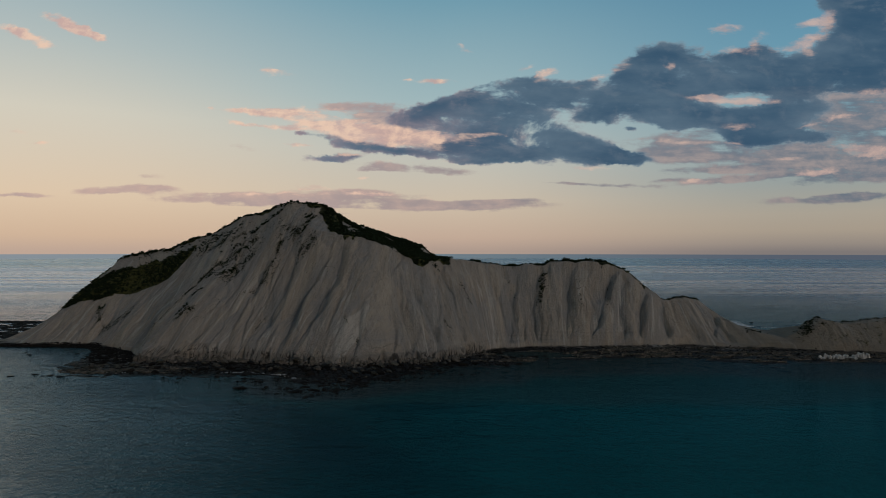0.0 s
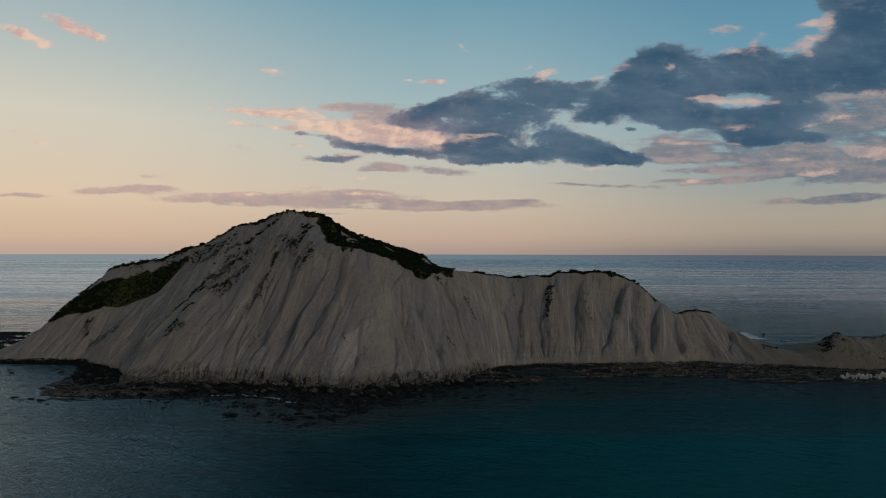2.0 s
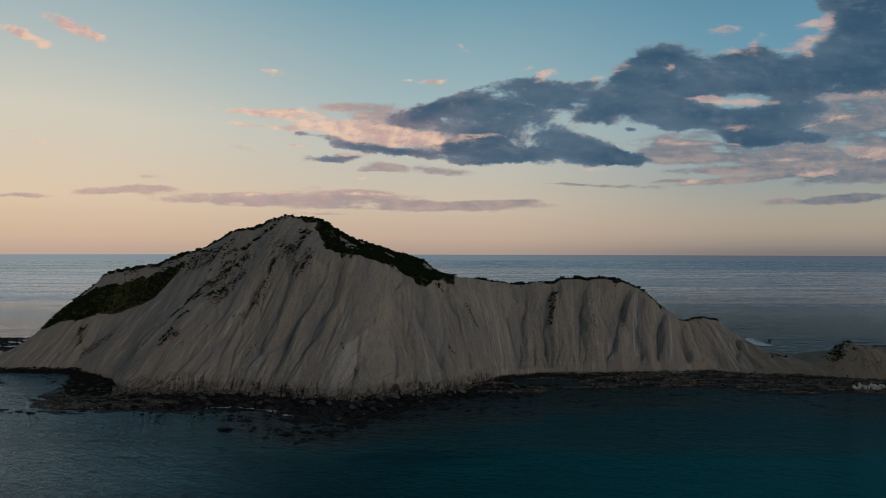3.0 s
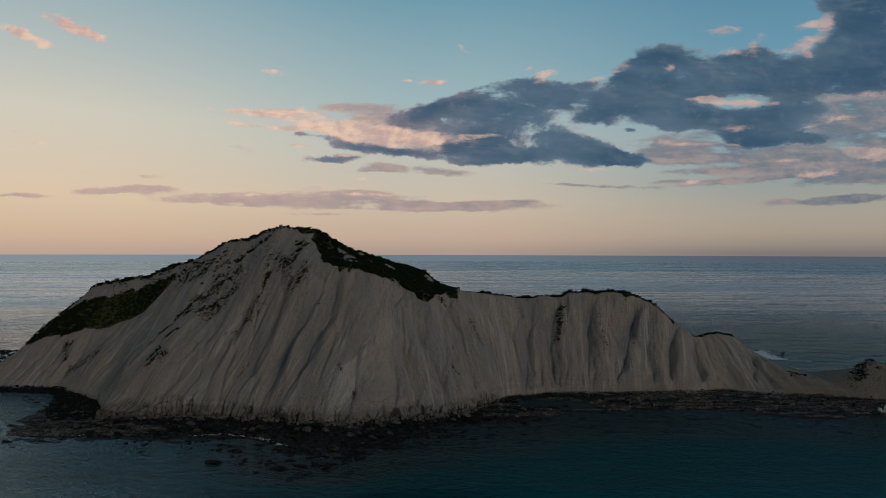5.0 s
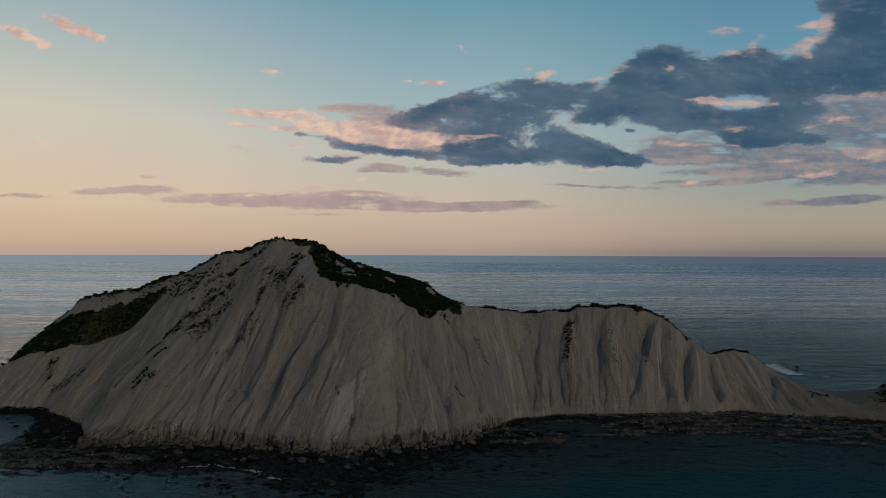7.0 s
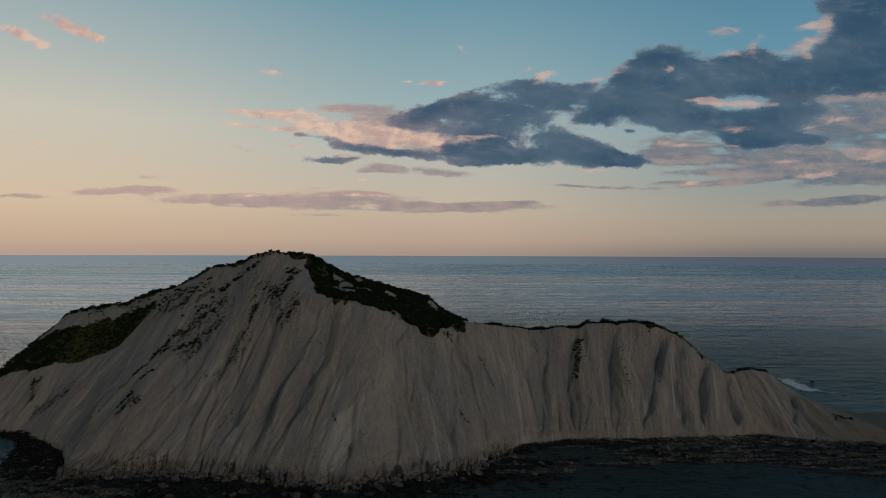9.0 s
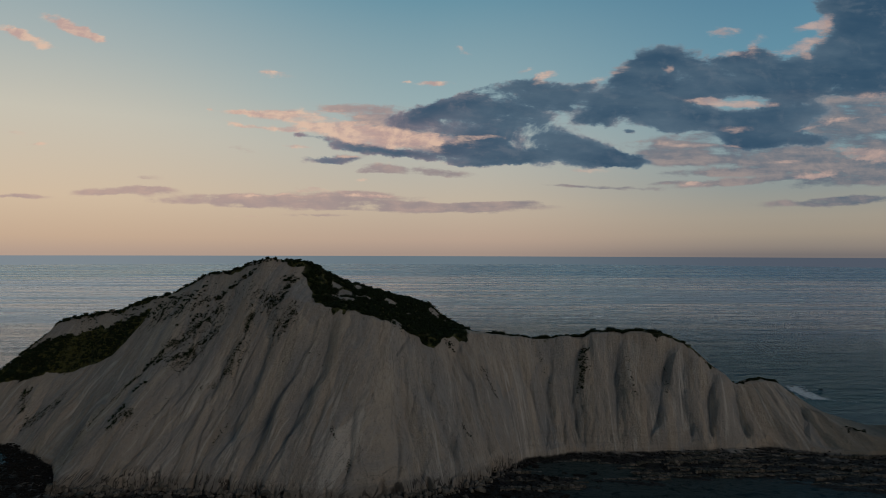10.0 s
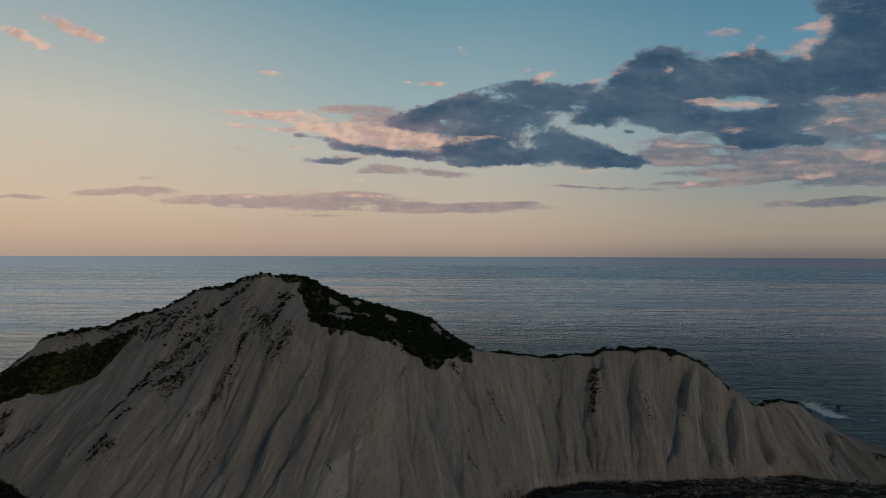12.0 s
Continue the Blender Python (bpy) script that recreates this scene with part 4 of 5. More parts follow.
def make_land():
    xs, ys = XS, YS
    gx, gy = np.meshgrid(xs, ys)
    z, growth, furrow, lane, panel = land(gx.ravel(), gy.ravel())
    grid = z.reshape(gx.shape)
    crest = along(CREST, xs)[None, :]
    bare = smooth(grid, 4.0, 6.0) * (gy < crest + 1) * (1 - np.clip(growth.reshape(gx.shape) * 1.5, 0, 1))
    worn = 0.11 * rain_worn(grid, bare) * bare
    grid = grid - worn
    GROUND["z"], GROUND["growth"] = grid, growth.reshape(gx.shape)
    z = grid.ravel()
    furrow = np.clip(np.maximum(0.8 * furrow, worn.ravel() * 1.6), 0, 1)
    w, h = len(xs), len(ys)
    verts = np.column_stack([gx.ravel(), gy.ravel(), z])
    i = np.arange(w * h).reshape(h, w)
    quads = np.stack([i[:-1, :-1], i[:-1, 1:], i[1:, 1:], i[1:, :-1]], -1).reshape(-1, 4)
    keep = (z[quads].max(axis=1) > -3.9)
    quads = quads[keep]
    used, back = np.unique(quads, return_inverse=True)
    mesh = bpy.data.meshes.new("headland")
    mesh.from_pydata(verts[used].tolist(), [], back.reshape(-1, 4).tolist())
    for name, values in (("growth", growth), ("furrow", furrow), ("lane", lane), ("panel", panel)):
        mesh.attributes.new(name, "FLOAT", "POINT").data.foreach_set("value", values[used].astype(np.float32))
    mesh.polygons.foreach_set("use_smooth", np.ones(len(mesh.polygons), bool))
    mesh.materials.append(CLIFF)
    ob = new("headland", mesh)
    return tagged(ob, "pale grey eroded mudstone headland with fluted cliffs and scrub on top", "headland", kind="structure")


make_land()


def make_water():
    near = 620.0
    rings = np.concatenate([np.linspace(0, near, 190), np.geomspace(near * 1.05, 4990, 40)])
    turns = 240
    a = np.arange(turns) * 2 * np.pi / turns
    cx, cy = 0.0, 200.0
    pts = [(cx, cy, 0.0)]
    for r in rings[1:]:
        pts += [(cx + r * math.cos(t), cy + r * math.sin(t), 0.0) for t in a]
    faces = [(0, 1 + k, 1 + (k + 1) % turns) for k in range(turns)]
    for j in range(len(rings) - 2):
        b = 1 + j * turns
        faces += [(b + k, b + turns + k, b + turns + (k + 1) % turns, b + (k + 1) % turns) for k in range(turns)]
    mesh = bpy.data.meshes.new("sea")
    mesh.from_pydata(pts, [], faces)
    p = np.array(pts)
    off = along(WATER, np.clip(p[:, 0], -262, 330)) - p[:, 1]
    bank = smooth(p[:, 1] + 6 * fractal(p[:, 0] / 40.0, p[:, 1] / 40.0, 75, 2), 200, 226)
    shoal = (0.5 * bank + 0.5 * smooth(off, 62, 16)) * smooth(p[:, 0], -130, -62) * (p[:, 1] < 420)
    mesh.attributes.new("shoal", "FLOAT", "POINT").data.foreach_set("value", shoal.astype(np.float32))
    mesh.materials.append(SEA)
    return tagged(new("water", mesh), "dark teal rippled sea reflecting the dusk sky", "sea", kind="structure")


make_water()

# ---------------------------------------------------------------- rocks


def heights(x, y):
    u = np.clip((np.asarray(x, float) - XS[0]) / STEP, 0, len(XS) - 2)
    v = np.clip((np.asarray(y, float) - YS[0]) / STEP, 0, len(YS) - 2)
    i, j = u.astype(int), v.astype(int)
    a, b, z = u - i, v - j, GROUND["z"]
    return (z[j, i] * (1 - a) + z[j, i + 1] * a) * (1 - b) + (z[j + 1, i] * (1 - a) + z[j + 1, i + 1] * a) * b


def ground(x, y):
    return float(heights(np.array([x]), np.array([y]))[0])


def rock_points(rng, blocky, detail=1):
    """A broken, faceted rock of about unit radius: vertices and triangles."""
    bm = bmesh.new()
    bmesh.ops.create_icosphere(bm, subdivisions=detail, radius=1.0)
    pts = np.array([v.co for v in bm.verts])
    tris = np.array([[v.index for v in f.verts] for f in bm.faces])
    bm.free()
    pts = pts * (1 + 0.16 * rng.standard_normal((len(pts), 1)))
    for _ in range(blocky):
        way = rng.standard_normal(3)
        way /= np.linalg.norm(way)
        over = np.maximum(pts @ way - rng.uniform(0.45, 0.8), 0)
        pts = pts - over[:, None] * way
    return pts, tris


def mesh_from(name, pts, faces, mat):
    mesh = bpy.data.meshes.new(name)
    mesh.from_pydata(np.asarray(pts).tolist(), [], np.asarray(faces).tolist())
    mesh.materials.append(mat)
    return mesh


def joined_rocks(name, label, xs, ys, sizes, mat, seed, flat=0.6, sink=0.25, level=None):
    """Loose stones past counting, in one mesh."""
    rng = np.random.default_rng(seed)
    kinds = [rock_points(rng, 7) for _ in range(7)]
    zs = heights(xs, ys) if level is None else np.full(len(xs), level)
    pts, faces, start = [], [], 0
    for x, y, z, r in zip(xs, ys, zs, sizes):
        p, f = kinds[rng.integers(7)]
        a = rng.uniform(0, 6.283)
        turn = np.array([[math.cos(a), -math.sin(a), 0], [math.sin(a), math.cos(a), 0], [0, 0, 1]])
        q = (p * (r * rng.uniform(0.8, 1.3), r * rng.uniform(0.7, 1.0), r * flat)) @ turn.T + (x, y, z + r * flat * (1 - 2 * sink) * 0.6)
        pts.append(q)
        faces.append(f + start)
        start += len(p)
    ob = new(name, mesh_from(name, np.concatenate(pts), np.concatenate(faces), mat))
    return tagged(ob, label, "rocks", kind="stuff")


def block_points(rng):
    """A block split along its joints: a box with pushed corners and one more break across the top."""
    p = np.array([(a, b, c) for c in (-1, 0.25, 1) for a, b in ((-1, -1), (1, -1), (1, 1), (-1, 1))], float)
    p = p + rng.uniform(-0.32, 0.32, p.shape)
    p[8:, :2] *= rng.uniform(0.35, 0.8)
    f = [(3, 2, 1, 0), (8, 9, 10, 11)]
    for s in (0, 4):
        f += [(s + k, s + (k + 1) % 4, s + 4 + (k + 1) % 4, s + 4 + k) for k in range(4)]
    return p, f


ROCK_RNG = np.random.default_rng(12)
ROCK_MESHES = {}
for key, mat in (("shore", SHORE_ROCK), ("dark", DARK_ROCK), ("pale", PALE_ROCK), ("mud", MUD_BLOCK)):
    ROCK_MESHES[key] = [mesh_from("boulder", *rock_points(ROCK_RNG, 9, 2), mat) for _ in range(6)]
for key in ("mud", "pale"):
    for k, mesh in enumerate(ROCK_MESHES[key]):
        pts, faces = block_points(ROCK_RNG)
        ROCK_MESHES[key][k] = bpy.data.meshes.new("block")
        ROCK_MESHES[key][k].from_pydata(pts.tolist(), [], faces)
        ROCK_MESHES[key][k].materials.append(MUD_BLOCK if key == "mud" else PALE_ROCK)


def boulder(name, label, group, key, x, y, size, z=None, sink=0.3):
    ob = new(name, ROCK_MESHES[key][int(ROCK_RNG.integers(6))])
    base = ground(x, y) if z is None else z
    sx, sy, sz = size
    ob.matrix_world = Matrix.LocRotScale((x, y, base + sz * (1 - 2 * sink)), Euler((ROCK_RNG.uniform(-0.2, 0.2), ROCK_RNG.uniform(-0.2, 0.2), ROCK_RNG.uniform(-0.5, 0.5))), (sx, sy, sz))
    return tagged(ob, label, "rock", group=group)


def foot_y(x):
    return float(along(FOOT, np.array([float(x)]))[0])


def water_y(x):
    return float(along(WATER, np.array([float(x)]))[0])


# blocks standing along the foot of the main face, parted by open joints, and those fallen before them
for row, low, high, out, gap in ((0, 0.35, 1.15, 0.2, 0.5), (1, 0.3, 0.8, 2.4, 0.9)):
    x = -147.0
    while x < 22:
        w = ROCK_RNG.uniform(low, high)
        tall = ROCK_RNG.uniform(0.5, 1.5) if row == 0 else w * ROCK_RNG.uniform(0.6, 1.1)
        boulder("mudstone_block", "upright grey mudstone block split from the cliff foot" if row == 0 else "small grey mudstone block fallen from the cliff foot", "blocks at the cliff foot", "mud",
                x, foot_y(x) - out + ROCK_RNG.uniform(-0.9, 0.9), (w, w * ROCK_RNG.uniform(0.8, 1.5), tall), sink=0.33)
        x += 2 * w * 0.8 + ROCK_RNG.uniform(0.0, gap) + (ROCK_RNG.uniform(0, 4) if ROCK_RNG.random() < 0.2 else 0)
# boulders on the shelf below them
for _ in range(120):
    x = ROCK_RNG.uniform(-168, 34)
    a, b = water_y(x), foot_y(x)
    y = a + (b - a) * ROCK_RNG.beta(1.3, 1.1)
    r = ROCK_RNG.uniform(0.7, 1.9)
    boulder("boulder", "angular brown boulder lying on the tidal shelf", "boulders on the shelf", "shore" if ROCK_RNG.random() < 0.55 else "dark", x, y, (r * 1.3, r, r * 0.7))
# rocks standing in the sea
for x, y, r in [(-79.3, 235, 3.4), (-54.5, 237, 2.0), (-50, 231.5, 2.3), (-57, 229, 2.6), (-46, 234, 1.6), (-39, 240, 1.6), (36, 287.5, 2.2), (30, 283, 1.8), (-20, 250, 2.0),
                (8, 262, 1.6), (13, 263, 1.1), (-192, 315, 1.6), (-198, 321, 1.3), (-205, 327, 1.2), (-215, 312, 1.5), (-222, 320, 1.2), (-236, 318, 1.0), (-178, 262, 1.7), (-170, 259, 1.4),
                (-164, 257, 1.8), (-186, 258, 1.3), (-196, 264, 1.1), (-205, 270, 1.3), (-152, 258, 1.5), (-146, 260, 1.2), (-212, 252, 0.9), (-120, 256, 1.0), (-108, 259, 1.2),
                (46, 308, 2.4), (52, 310, 1.6), (41, 311, 1.3), (190, 462, 2.2), (204, 452, 2.6), (209, 450, 1.6), (198, 475, 1.7), (222, 470, 1.6), (236, 462, 1.4)]:
    boulder("sea_rock", "low dark rock standing clear of the sea", "rocks in the sea", "dark", x, y, (r * 1.35, r * 0.75, r * 0.3), z=0.0, sink=0.40)
# whitened blocks at the eastern shore
for k in range(30):
    boulder("pale_rock", "pale whitened rock at the water's edge", "pale rocks", "pale", 188 + k * 0.85 + ROCK_RNG.uniform(-0.4, 0.4), 301 + ROCK_RNG.uniform(-1.6, 1.6),
            (ROCK_RNG.uniform(0.35, 0.75), ROCK_RNG.uniform(0.6, 1.3), ROCK_RNG.uniform(0.5, 1.5)))


def slab_mesh(rng, mat):
    """One slab of an outcropping bed, a worn box about two units across."""
    p = np.array([(i, j, k) for k in (-1, 0.6, 1) for i, j in ((-1, -1), (1, -1), (1, 1), (-1, 1))], float)
    p = p + rng.uniform(-0.10, 0.10, p.shape)
    p[8:, :2] *= rng.uniform(0.82, 0.94)
    f = [(8, 9, 10, 11)]
    for c in (0, 4):
        f += [(c + k, c + (k + 1) % 4, c + 4 + (k + 1) % 4, c + 4 + k) for k in range(4)]
    mesh = bpy.data.meshes.new("slab")
    mesh.from_pydata(p.tolist(), [], f)
    mesh.materials.append(mat)
    return mesh


SLABS = [slab_mesh(ROCK_RNG, SHORE_ROCK if k % 3 else MUD_BLOCK) for k in range(9)]


def rock_ledge(x, y, z, length, width, thick, tilt, turn):
    """A bed of rock parted by its joints into slabs."""
    bed = new("rock_ledge")
    bed.matrix_world = pose(x, y, z, tilt, ROCK_RNG.uniform(-0.6, 0.6), turn)
    at = -length / 2
    while at < length / 2:
        w = ROCK_RNG.uniform(0.6, 2.2)
        piece = new("slab", SLABS[int(ROCK_RNG.integers(9))])
        piece.parent = bed
        h = thick * ROCK_RNG.uniform(0.5, 1.15)
        piece.matrix_basis = Matrix.LocRotScale((at + w / 2, ROCK_RNG.uniform(-0.2, 0.2), h / 2 - 0.35), Euler((0, 0, ROCK_RNG.uniform(-0.06, 0.06))),
                                                (w / 2, width / 2 * ROCK_RNG.uniform(0.75, 1.15), h / 2 + 0.35))
        at += w + ROCK_RNG.uniform(0.05, 0.3)
    return tagged(bed, "long jointed bed of grey-brown rock on the tidal shelf", "rock ledge", group="ledges on the shelf")


for k in range(270):
    x = ROCK_RNG.uniform(16, 225) if k < 205 else ROCK_RNG.uniform(-173, -115)
    a, b = water_y(x), foot_y(x)
    y = a + (b - a) * ROCK_RNG.uniform(0.0, 0.97) if k < 205 else 264 + ROCK_RNG.random() * (24 - 0.25 * (x + 173))
    length = ROCK_RNG.uniform(5, 19) if k < 205 else ROCK_RNG.uniform(3, 11)
    z = min(ground(x, y), ground(x - length * 0.4, y) + 0.4, ground(x + length * 0.4, y) + 0.4)
    if z < -0.7 or ((x - 46) / 20) ** 2 + ((y - 316) / 9) ** 2 < 1:
        continue
    rock_ledge(x, y, max(z, -0.15) - 0.1, length, ROCK_RNG.uniform(0.7, 1.9), ROCK_RNG.uniform(0.35, 0.85), ROCK_RNG.uniform(-6, 2), ROCK_RNG.uniform(-4, 3))

cob = np.random.default_rng(31)
n_cob = 1500
cx = cob.uniform(-199, -150, n_cob)
cy = np.array([foot_y(v) for v in cx]) - cob.beta(1, 1.6, n_cob) * 30
ok = (cy > 284) & (heights(cx, cy) > -0.4)
joined_rocks("cobbles", "dark sea-worn cobbles heaped in the cove", cx[ok], cy[ok], cob.uniform(0.35, 1.0, ok.sum()), DARK_ROCK, 32)
rx = cob.uniform(-172, 36, 2600)
ra, rb = along(WATER, rx), along(FOOT, rx)
ry = ra + (rb - ra) * cob.uniform(-0.06, 1.0, 2600)
ok = heights(rx, ry) > -0.5
joined_rocks("rubble", "black broken stones strewn over the tidal shelf", rx[ok], ry[ok], cob.uniform(0.2, 0.75, ok.sum()), DARK_ROCK, 33)
ex = cob.uniform(20, 260, 1500)
ea, eb = along(WATER, ex), along(FOOT, ex)
ey = ea + (eb - ea) * cob.uniform(0.0, 1.0, 1500)
ok = heights(ex, ey) > -0.3
joined_rocks("shelf_stones", "small dark stones between the eastern ledges", ex[ok], ey[ok], cob.uniform(0.2, 0.7, ok.sum()), DARK_ROCK, 34)
fy = cob.uniform(360, 465, 3000)
fx = -fy * cob.uniform(0.652, 0.80, 3000)
ok = fractal(fx / 12.0, fy / 7.0, 38, 3) > -0.35
joined_rocks("reef", "low dark reef of boulders off the western point", fx[ok], fy[ok], cob.uniform(0.5, 2.0, ok.sum()), DARK_ROCK, 35, flat=0.28, level=0.0)
hx = cob.uniform(-262, -190, 900)
hy = np.array([foot_y(v) for v in hx]) - cob.beta(1, 1.5, 900) * 7 + 1.5
joined_rocks("beach_stones", "black weedy stones along the western beach", hx, hy, cob.uniform(0.3, 0.9, 900), DARK_ROCK, 39, flat=0.5)
# weed-covered reef just breaking the surface
wx = cob.normal(-47, 24, 2600)
wy = along(WATER, wx) + 3 - np.abs(cob.normal(0, 10, 2600))
ok = fractal(wx / 7.0, wy / 4.0, 37, 3) > 0.12
wx, wy = wx[ok], wy[ok]
joined_rocks("weed_reef", "black weed-covered stones awash off the point", wx, wy, cob.uniform(0.3, 1.3, len(wx)), DARK_ROCK, 36, flat=0.32, level=0.0)

# ---------------------------------------------------------------- foam


def foam(name, label, path, spread, count, size, seed):
    rng = np.random.default_rng(seed)
    line = np.array(path, float)
    at = rng.uniform(0, len(line) - 1, count)
    px, py = np.interp(at, range(len(line)), line[:, 0]), np.interp(at, range(len(line)), line[:, 1])
    px, py = px + rng.normal(0, spread, count), py + rng.normal(0, spread * 0.45, count)
    pts, faces = [], []
    for x, y in zip(px, py):
        n, r, s = 7, size * rng.uniform(0.35, 1.2), len(pts)
        for k in range(n):
            a, q = 6.2832 * k / n, r * rng.uniform(0.6, 1.3)
            fx0, fy0 = x + 1.8 * q * math.cos(a), y + 0.7 * q * math.sin(a)
            pts.append((fx0, fy0, max(0.01, min(ground(fx0, fy0), 0.9) + 0.04)))
        pts.append((x, y, max(0.0, min(ground(x, y), 0.9)) + rng.uniform(0.06, 0.15)))
        faces += [(s + k, s + (k + 1) % n, s + n) for k in range(n)]
    ob = new(name, mesh_from(name, pts, faces, FOAM))
    return tagged(ob, label, "foam", kind="stuff")


foam("breaker_foam", "white foam of a wave breaking round rocks", [(223, 472), (220, 462), (219, 453), (218, 446), (218, 440), (219, 435)], 2.4, 1100, 0.6, 41)
foam("swell_foam", "thin white crest of a low wave off the eastern rocks", [(219, 435), (226, 431), (236, 428)], 0.6, 60, 0.35, 44)
foam("shore_foam", "thin white line of foam along the shelf", [(-100, 263.5), (-86, 265.5), (-76, 262.5), (-66, 257), (-60, 252.5)], 0.5, 330, 0.2, 42)
foam("cove_foam", "thin flecks of foam off the western point", [(-176, 272), (-170, 268), (-160, 265), (-140, 263.5)], 0.7, 70, 0.22, 43)

# ---------------------------------------------------------------- scrub


def clump_points(rng, leaves, leaf, lobes=3):
    """Leaves set over a few lobes of about unit radius, standing on the ground."""
    heads = [(rng.uniform(-0.5, 0.5), rng.uniform(-0.5, 0.5), rng.uniform(0.25, 0.7), rng.uniform(0.45, 0.75)) for _ in range(lobes)]
    pts, quads = [], []
    for _ in range(leaves):
        hx, hy, hz, hr = heads[rng.integers(lobes)]
        way = rng.standard_normal(3)
        way /= np.linalg.norm(way)
        c = np.array([hx, hy, hz]) + way * hr * rng.uniform(0.6, 1.05)
        c[2] = max(c[2], 0.02)
        side = np.cross(way, rng.standard_normal(3))
        side /= np.linalg.norm(side)
        tip = np.cross(way, side) + 0.5 * way
        a, b = side * leaf * rng.uniform(0.5, 1.0), tip * leaf * rng.uniform(0.7, 1.4)
        s = len(pts)
        pts += [c - b, c + a * 0.8, c + b, c - a * 0.8]
        quads.append((s, s + 1, s + 2, s + 3))
    return np.array(pts), np.array(quads)


VEG = np.random.default_rng(77)


def scatter(name, label, category, xs, ys, sizes, mat, leaves, leaf, seed, tall=0.8):
    rng = np.random.default_rng(seed)
    kinds = [clump_points(rng, leaves, leaf) for _ in range(6)]
    zs = heights(xs, ys)
    pts, faces, start = [], [], 0
    for x, y, z, r in zip(xs, ys, zs, sizes):
        p, f = kinds[rng.integers(6)]
        a = rng.uniform(0, 6.283)
        turn = np.array([[math.cos(a), -math.sin(a), 0], [math.sin(a), math.cos(a), 0], [0, 0, 1]])
        pts.append((p * (r, r, r * tall)) @ turn.T + (x, y, z - 0.1 * r))
        faces.append(f + start)
        start += len(p)
    ob = new(name, mesh_from(name, np.concatenate(pts), np.concatenate(faces), mat))
    return tagged(ob, label, category, kind="stuff")


def growing(count, box, least):
    """Places in a box where the ground is grown over."""
    x0, x1, y0, y1 = box
    xs, ys = VEG.uniform(x0, x1, count), VEG.uniform(y0, y1, count)
    z, growth, *_ = land(xs, ys)
    ok = growth + VEG.uniform(-0.25, 0.1, count) > least
    return xs[ok], ys[ok]


bx, by = growing(5200, (-80, 6, 326, 425), 0.45)
scatter("brow_scrub", "dense dark green scrub over the brow of the headland", "scrub", bx, by, VEG.uniform(0.7, 1.7, len(bx)), LEAF, 36, 0.31, 51)
bx, by = growing(5200, (-240, -150, 350, 400), 0.45)
dense = VEG.random(len(bx)) < np.interp(bx, [-232, -203, -196, -168], [1.0, 0.9, 0.05, 0.6])
scatter("western_scrub", "dark green scrub on the western slope", "scrub", bx[dense], by[dense], VEG.uniform(0.6, 1.5, dense.sum()), LEAF, 36, 0.31, 52)
scatter("grass", "olive green tussock grass on the western slope", "grass", bx[~dense], by[~dense], VEG.uniform(0.4, 0.9, (~dense).sum()), GRASS, 18, 0.4, 53)


# Drifts of loose tufts on the bare face: from x, y to x, y, how wide, how many.
TUFTS = [(-137, 321, -127, 333, 0.9, 130), (-127, 333, -109, 349, 1.9, 330), (-121, 326, -107, 337, 1.9, 300), (-117, 322, -113, 330, 2.2, 110), (-125, 355, -117, 357, 1.5, 90),
         (-131, 355, -128, 360, 1.4, 60), (-92, 344, -81, 337, 2.4, 200), (-79, 337, -77, 352, 1.5, 220), (-91, 330, -91, 337, 1.2, 110), (-77, 327, -71, 331, 1.7, 210),
         (-96, 320, -91, 326, 1.8, 190), (-77, 323, -84, 340, 1.4, 90), (-133, 300, -126, 302, 1.0, 90), (-196, 347, -182, 349, 1.8, 150), (-206, 361, -200, 350, 1.0, 70),
         (-144, 365, -130, 358, 1.6, 130), (-124, 298, -116, 310, 0.7, 24), (-104, 313, -97, 320, 0.5, 24), (-150, 300, -137, 321, 0.9, 60), (-118, 340, -112, 346, 3.0, 120),
         (-150, 372, -140, 368, 4.0, 120), (-70, 318, -60, 318, 4.0, 16), (-108, 342, -96, 350, 4.0, 60)]
STRIPS = [(40, 357, 0.9, 4.0, -0.3, 14), (36, 364, 0.6, 2.5, -0.3, 8), (58.5, 358, 1.3, 5.0, 0.25, 42), (80.5, 355, 0.8, 6.0, 0.05, 26), (97.5, 357, 0.8, 5.0, 0.2, 16), (12.4, 335, 0.9, 3.2, -0.6, 34),
          (1.5, 311.2, 0.5, 1.6, -0.8, 18), (-41, 286.8, 0.45, 1.4, 0.2, 14), (-47.7, 293.2, 0.4, 1.4, -0.6, 12), (-92, 301, 0.4, 3.0, 0.5, 9), (14, 306.5, 0.9, 1.2, 0.0, 10), (-17, 340, 2.0, 2.5, -0.3, 22),
          (-6, 345, 2.0, 3.0, -0.6, 22), (-29, 336, 2.0, 1.8, 0.0, 16), (173, 338, 4.0, 1.5, -0.5, 26), (199, 328, 3.0, 2.5, 0.8, 40)]
tx, ty = [], []
for x0, y0, x1, y1, wide, count in TUFTS:
    d = VEG.uniform(-0.06, 1.06, 7 * count)
    tx.append(x0 + (x1 - x0) * d + VEG.normal(0, wide * 0.8, len(d)))
    ty.append(y0 + (y1 - y0) * d + VEG.normal(0, wide, len(d)))
tx, ty = np.concatenate(tx), np.concatenate(ty)
held = (fractal(tx / 1.6, ty / 1.6, 99, 3) > 0.05) | (VEG.random(len(tx)) < 0.15)
tx, ty = tx[held], ty[held]
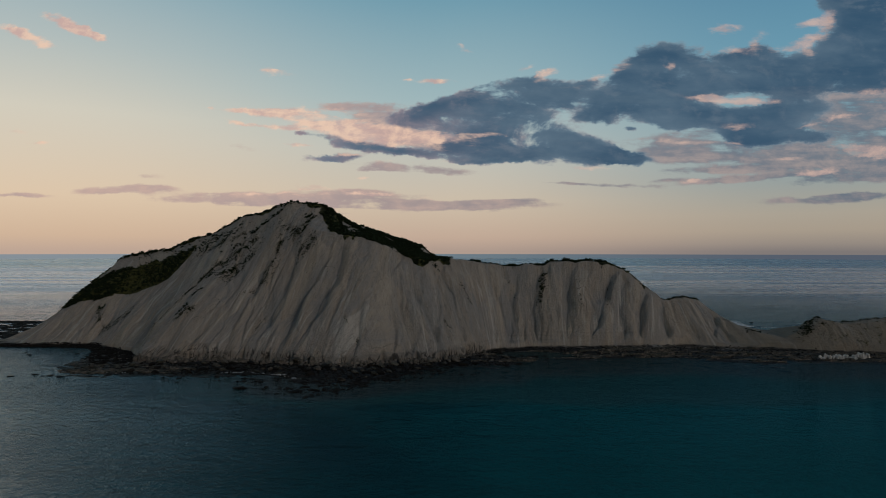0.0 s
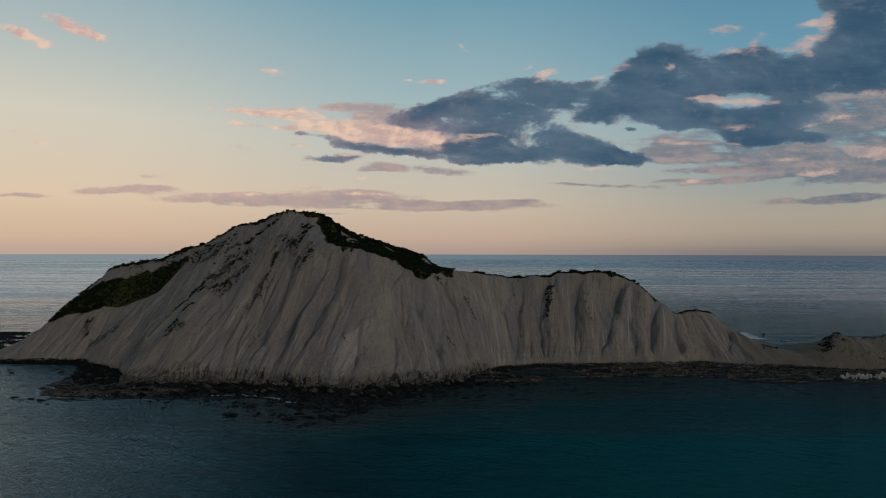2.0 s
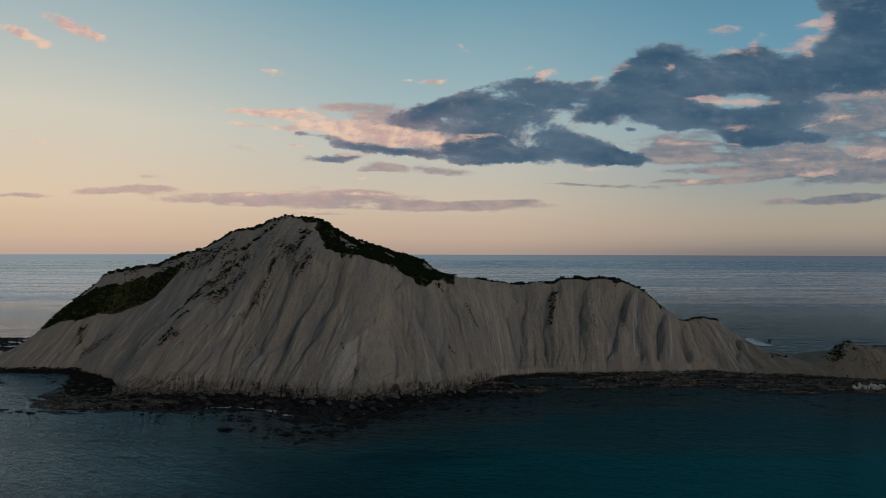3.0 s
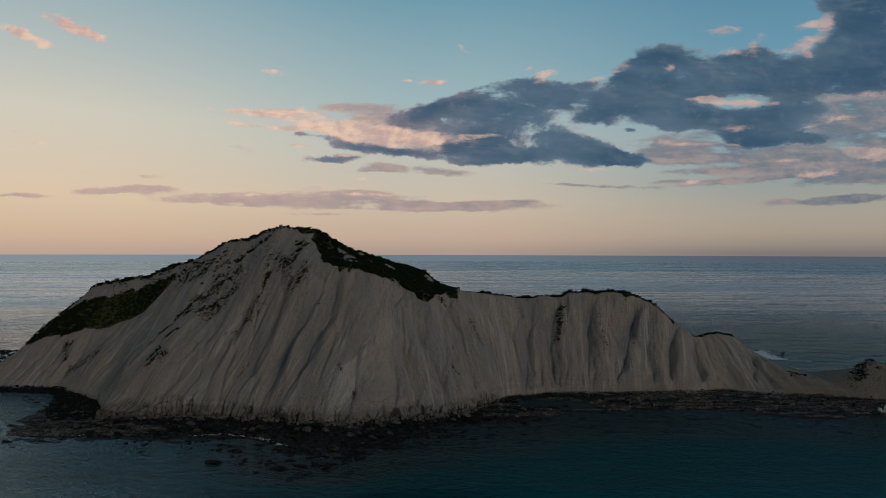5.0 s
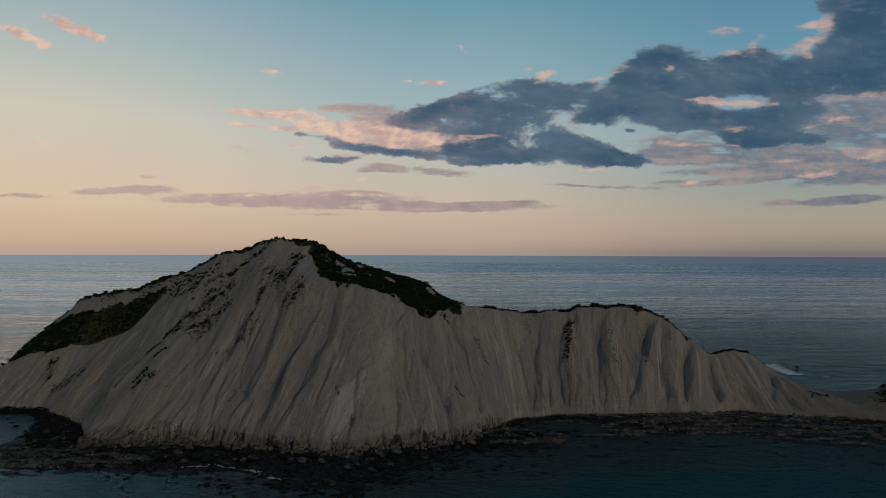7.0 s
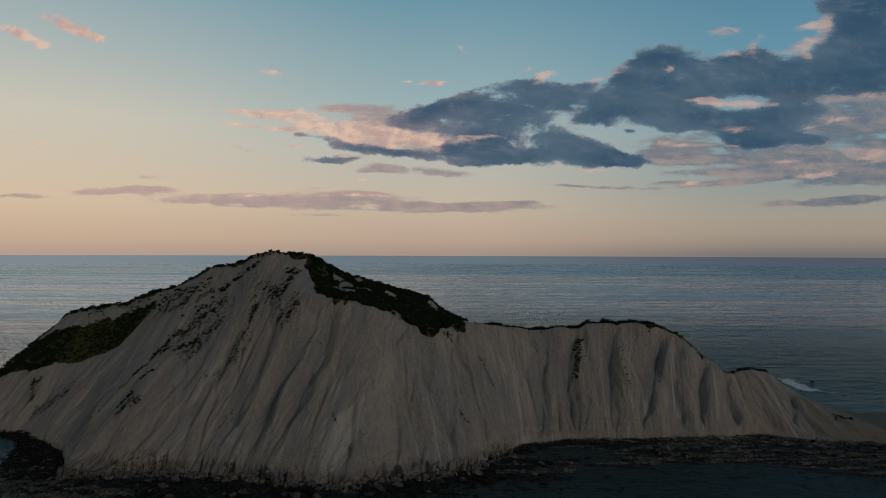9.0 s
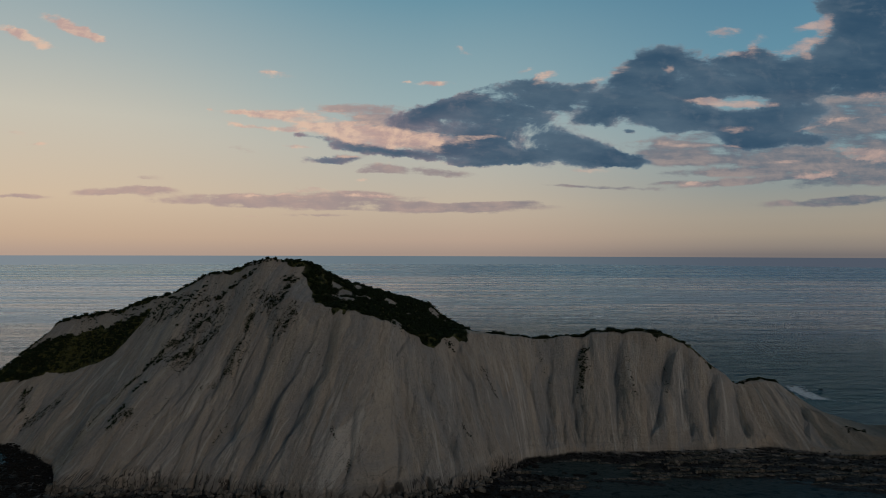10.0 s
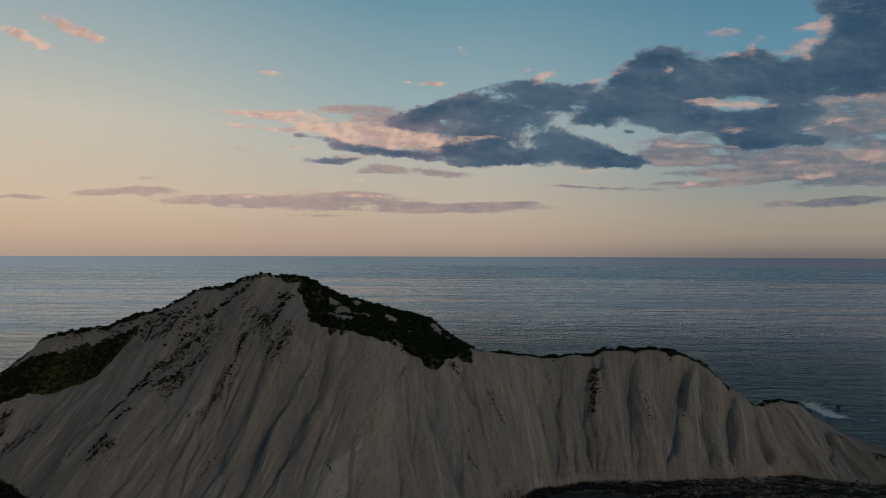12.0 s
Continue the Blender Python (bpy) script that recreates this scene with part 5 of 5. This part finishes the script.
scatter("tufts", "small dark tufts of scrub clinging to the bare face", "scrub", tx, ty, np.abs(VEG.normal(0.0, 0.19, len(tx))) + 0.09, LEAF, 14, 0.38, 54)


gx0, gy0, gs0 = [], [], []
for cx0, cy0, across, up, lean, count in STRIPS:
    d = VEG.uniform(-1.4, 1.4, int((4.0 if count >= 40 else 2.2) * count)) * up
    gx0.append(cx0 + lean * d + VEG.normal(0, across * 0.8, len(d)))
    gy0.append(cy0 + d)
    gs0.append(np.full(len(d), 0.85 if count >= 40 or across >= 2 else 0.5))
gx0, gy0 = np.concatenate(gx0), np.concatenate(gy0)
scatter("gully_scrub", "strings of dark scrub down the gullies", "scrub", gx0, gy0, (np.abs(VEG.normal(0.2, 0.4, len(gx0))) + 0.2) * np.concatenate(gs0), LEAF, 30, 0.33, 57)

# Thicker scrub in the hollows under the western crest: x, y, spread, how many.
HOLLOWS = [(-112, 356, 1.6, 22), (-107, 357, 1.4, 20), (-101, 357, 1.4, 16), (-97, 358, 1.2, 12), (-128, 363, 4.5, 36), (-141, 372, 5.0, 36), (-152, 378, 5.0, 40), (-119, 349, 3.5, 26), (-127, 327, 2.0, 22), (-128.5, 314, 1.2, 12),
           (-172, 385, 6.0, 30), (-190, 392, 7.0, 30), (-204, 359, 1.5, 14), (-79, 351, 2.0, 24), (-133, 305, 2.0, 14)]
hx = np.concatenate([VEG.normal(c, r, k) for c, _, r, k in HOLLOWS])
hy = np.concatenate([VEG.normal(c, r * 0.6, k) for _, c, r, k in HOLLOWS])
scatter("hollow_scrub", "dark green scrub in hollows under the crest", "scrub", hx, hy, VEG.uniform(0.35, 1.15, len(hx)), LEAF, 34, 0.31, 56)


kx = np.concatenate([VEG.uniform(-214, -62, 420), VEG.uniform(-62, 30, 150), VEG.uniform(30, 106, 130), VEG.uniform(134, 154, 50), VEG.uniform(210, 320, 60)])
ky = along(CREST, kx) + VEG.uniform(-1.6, 0.8, len(kx))
scatter("crest_scrub", "low dark scrub in a line along the crest", "scrub", kx, ky, VEG.uniform(0.4, 1.1, len(kx)), LEAF, 44, 0.27, 58)


def make_shrub(seed):
    rng = np.random.default_rng(seed)
    bm = bmesh.new()
    bmesh.ops.create_cone(bm, cap_ends=True, segments=6, radius1=0.13, radius2=0.05, depth=0.9, matrix=Matrix.Translation((0, 0, 0.3)))
    mesh = bpy.data.meshes.new("stem")
    bm.to_mesh(mesh)
    bm.free()
    mesh.materials.append(BARK)
    root = new("shrub")
    stem = new("stem", mesh)
    stem.parent = root
    p, f = clump_points(rng, 330, 0.125, 7)
    leaves = new("foliage", mesh_from("foliage", p, f, LEAF))
    leaves.parent = root
    return tagged(root, "wind-cropped dark green shrub on the crest of the headland", "shrub", group="shrubs along the crest")


SHRUBS = [make_shrub(200 + k) for k in range(6)]
spots = []
for x0, x1, count, low, high in [(-214, -199, 12, 1.0, 2.0), (-195, -186, 8, 1.2, 2.3), (-186, -160, 16, 0.8, 1.7), (-160, -126, 20, 0.8, 1.7), (-126, -92, 20, 0.6, 1.3), (-92, -62, 18, 0.7, 1.4),
                                 (-62, -4, 30, 0.8, 1.6), (0, 30, 24, 0.6, 1.2), (17, 23, 5, 1.0, 1.5), (30, 40, 9, 0.6, 1.1), (39, 46, 9, 1.2, 2.0), (46, 57, 10, 0.8, 1.3), (57, 68, 12, 1.2, 1.9),
                                 (74, 84, 14, 1.2, 2.0), (84, 98, 18, 0.9, 1.6), (98, 106, 6, 0.5, 0.9), (110, 113, 3, 0.9, 1.3), (130, 154, 24, 0.5, 0.9), (196, 207, 10, 0.6, 1.1), (210, 250, 12, 0.5, 1.2)]:
    spots += [(VEG.uniform(x0, x1), VEG.uniform(low, high)) for _ in range(count)]
for k, (x, r) in enumerate(spots):
    y = float(along(CREST, np.array([x]))[0]) + VEG.uniform(-1.2, 1.0)
    m = pose(x, y, ground(x, y) - 0.1, 0, 0, VEG.uniform(0, 360))
    thing = SHRUBS[k] if k < 6 else copy_thing(SHRUBS[k % 6], m)
    thing.matrix_world = m @ Matrix.Diagonal((r, r, r * VEG.uniform(0.7, 1.0), 1))
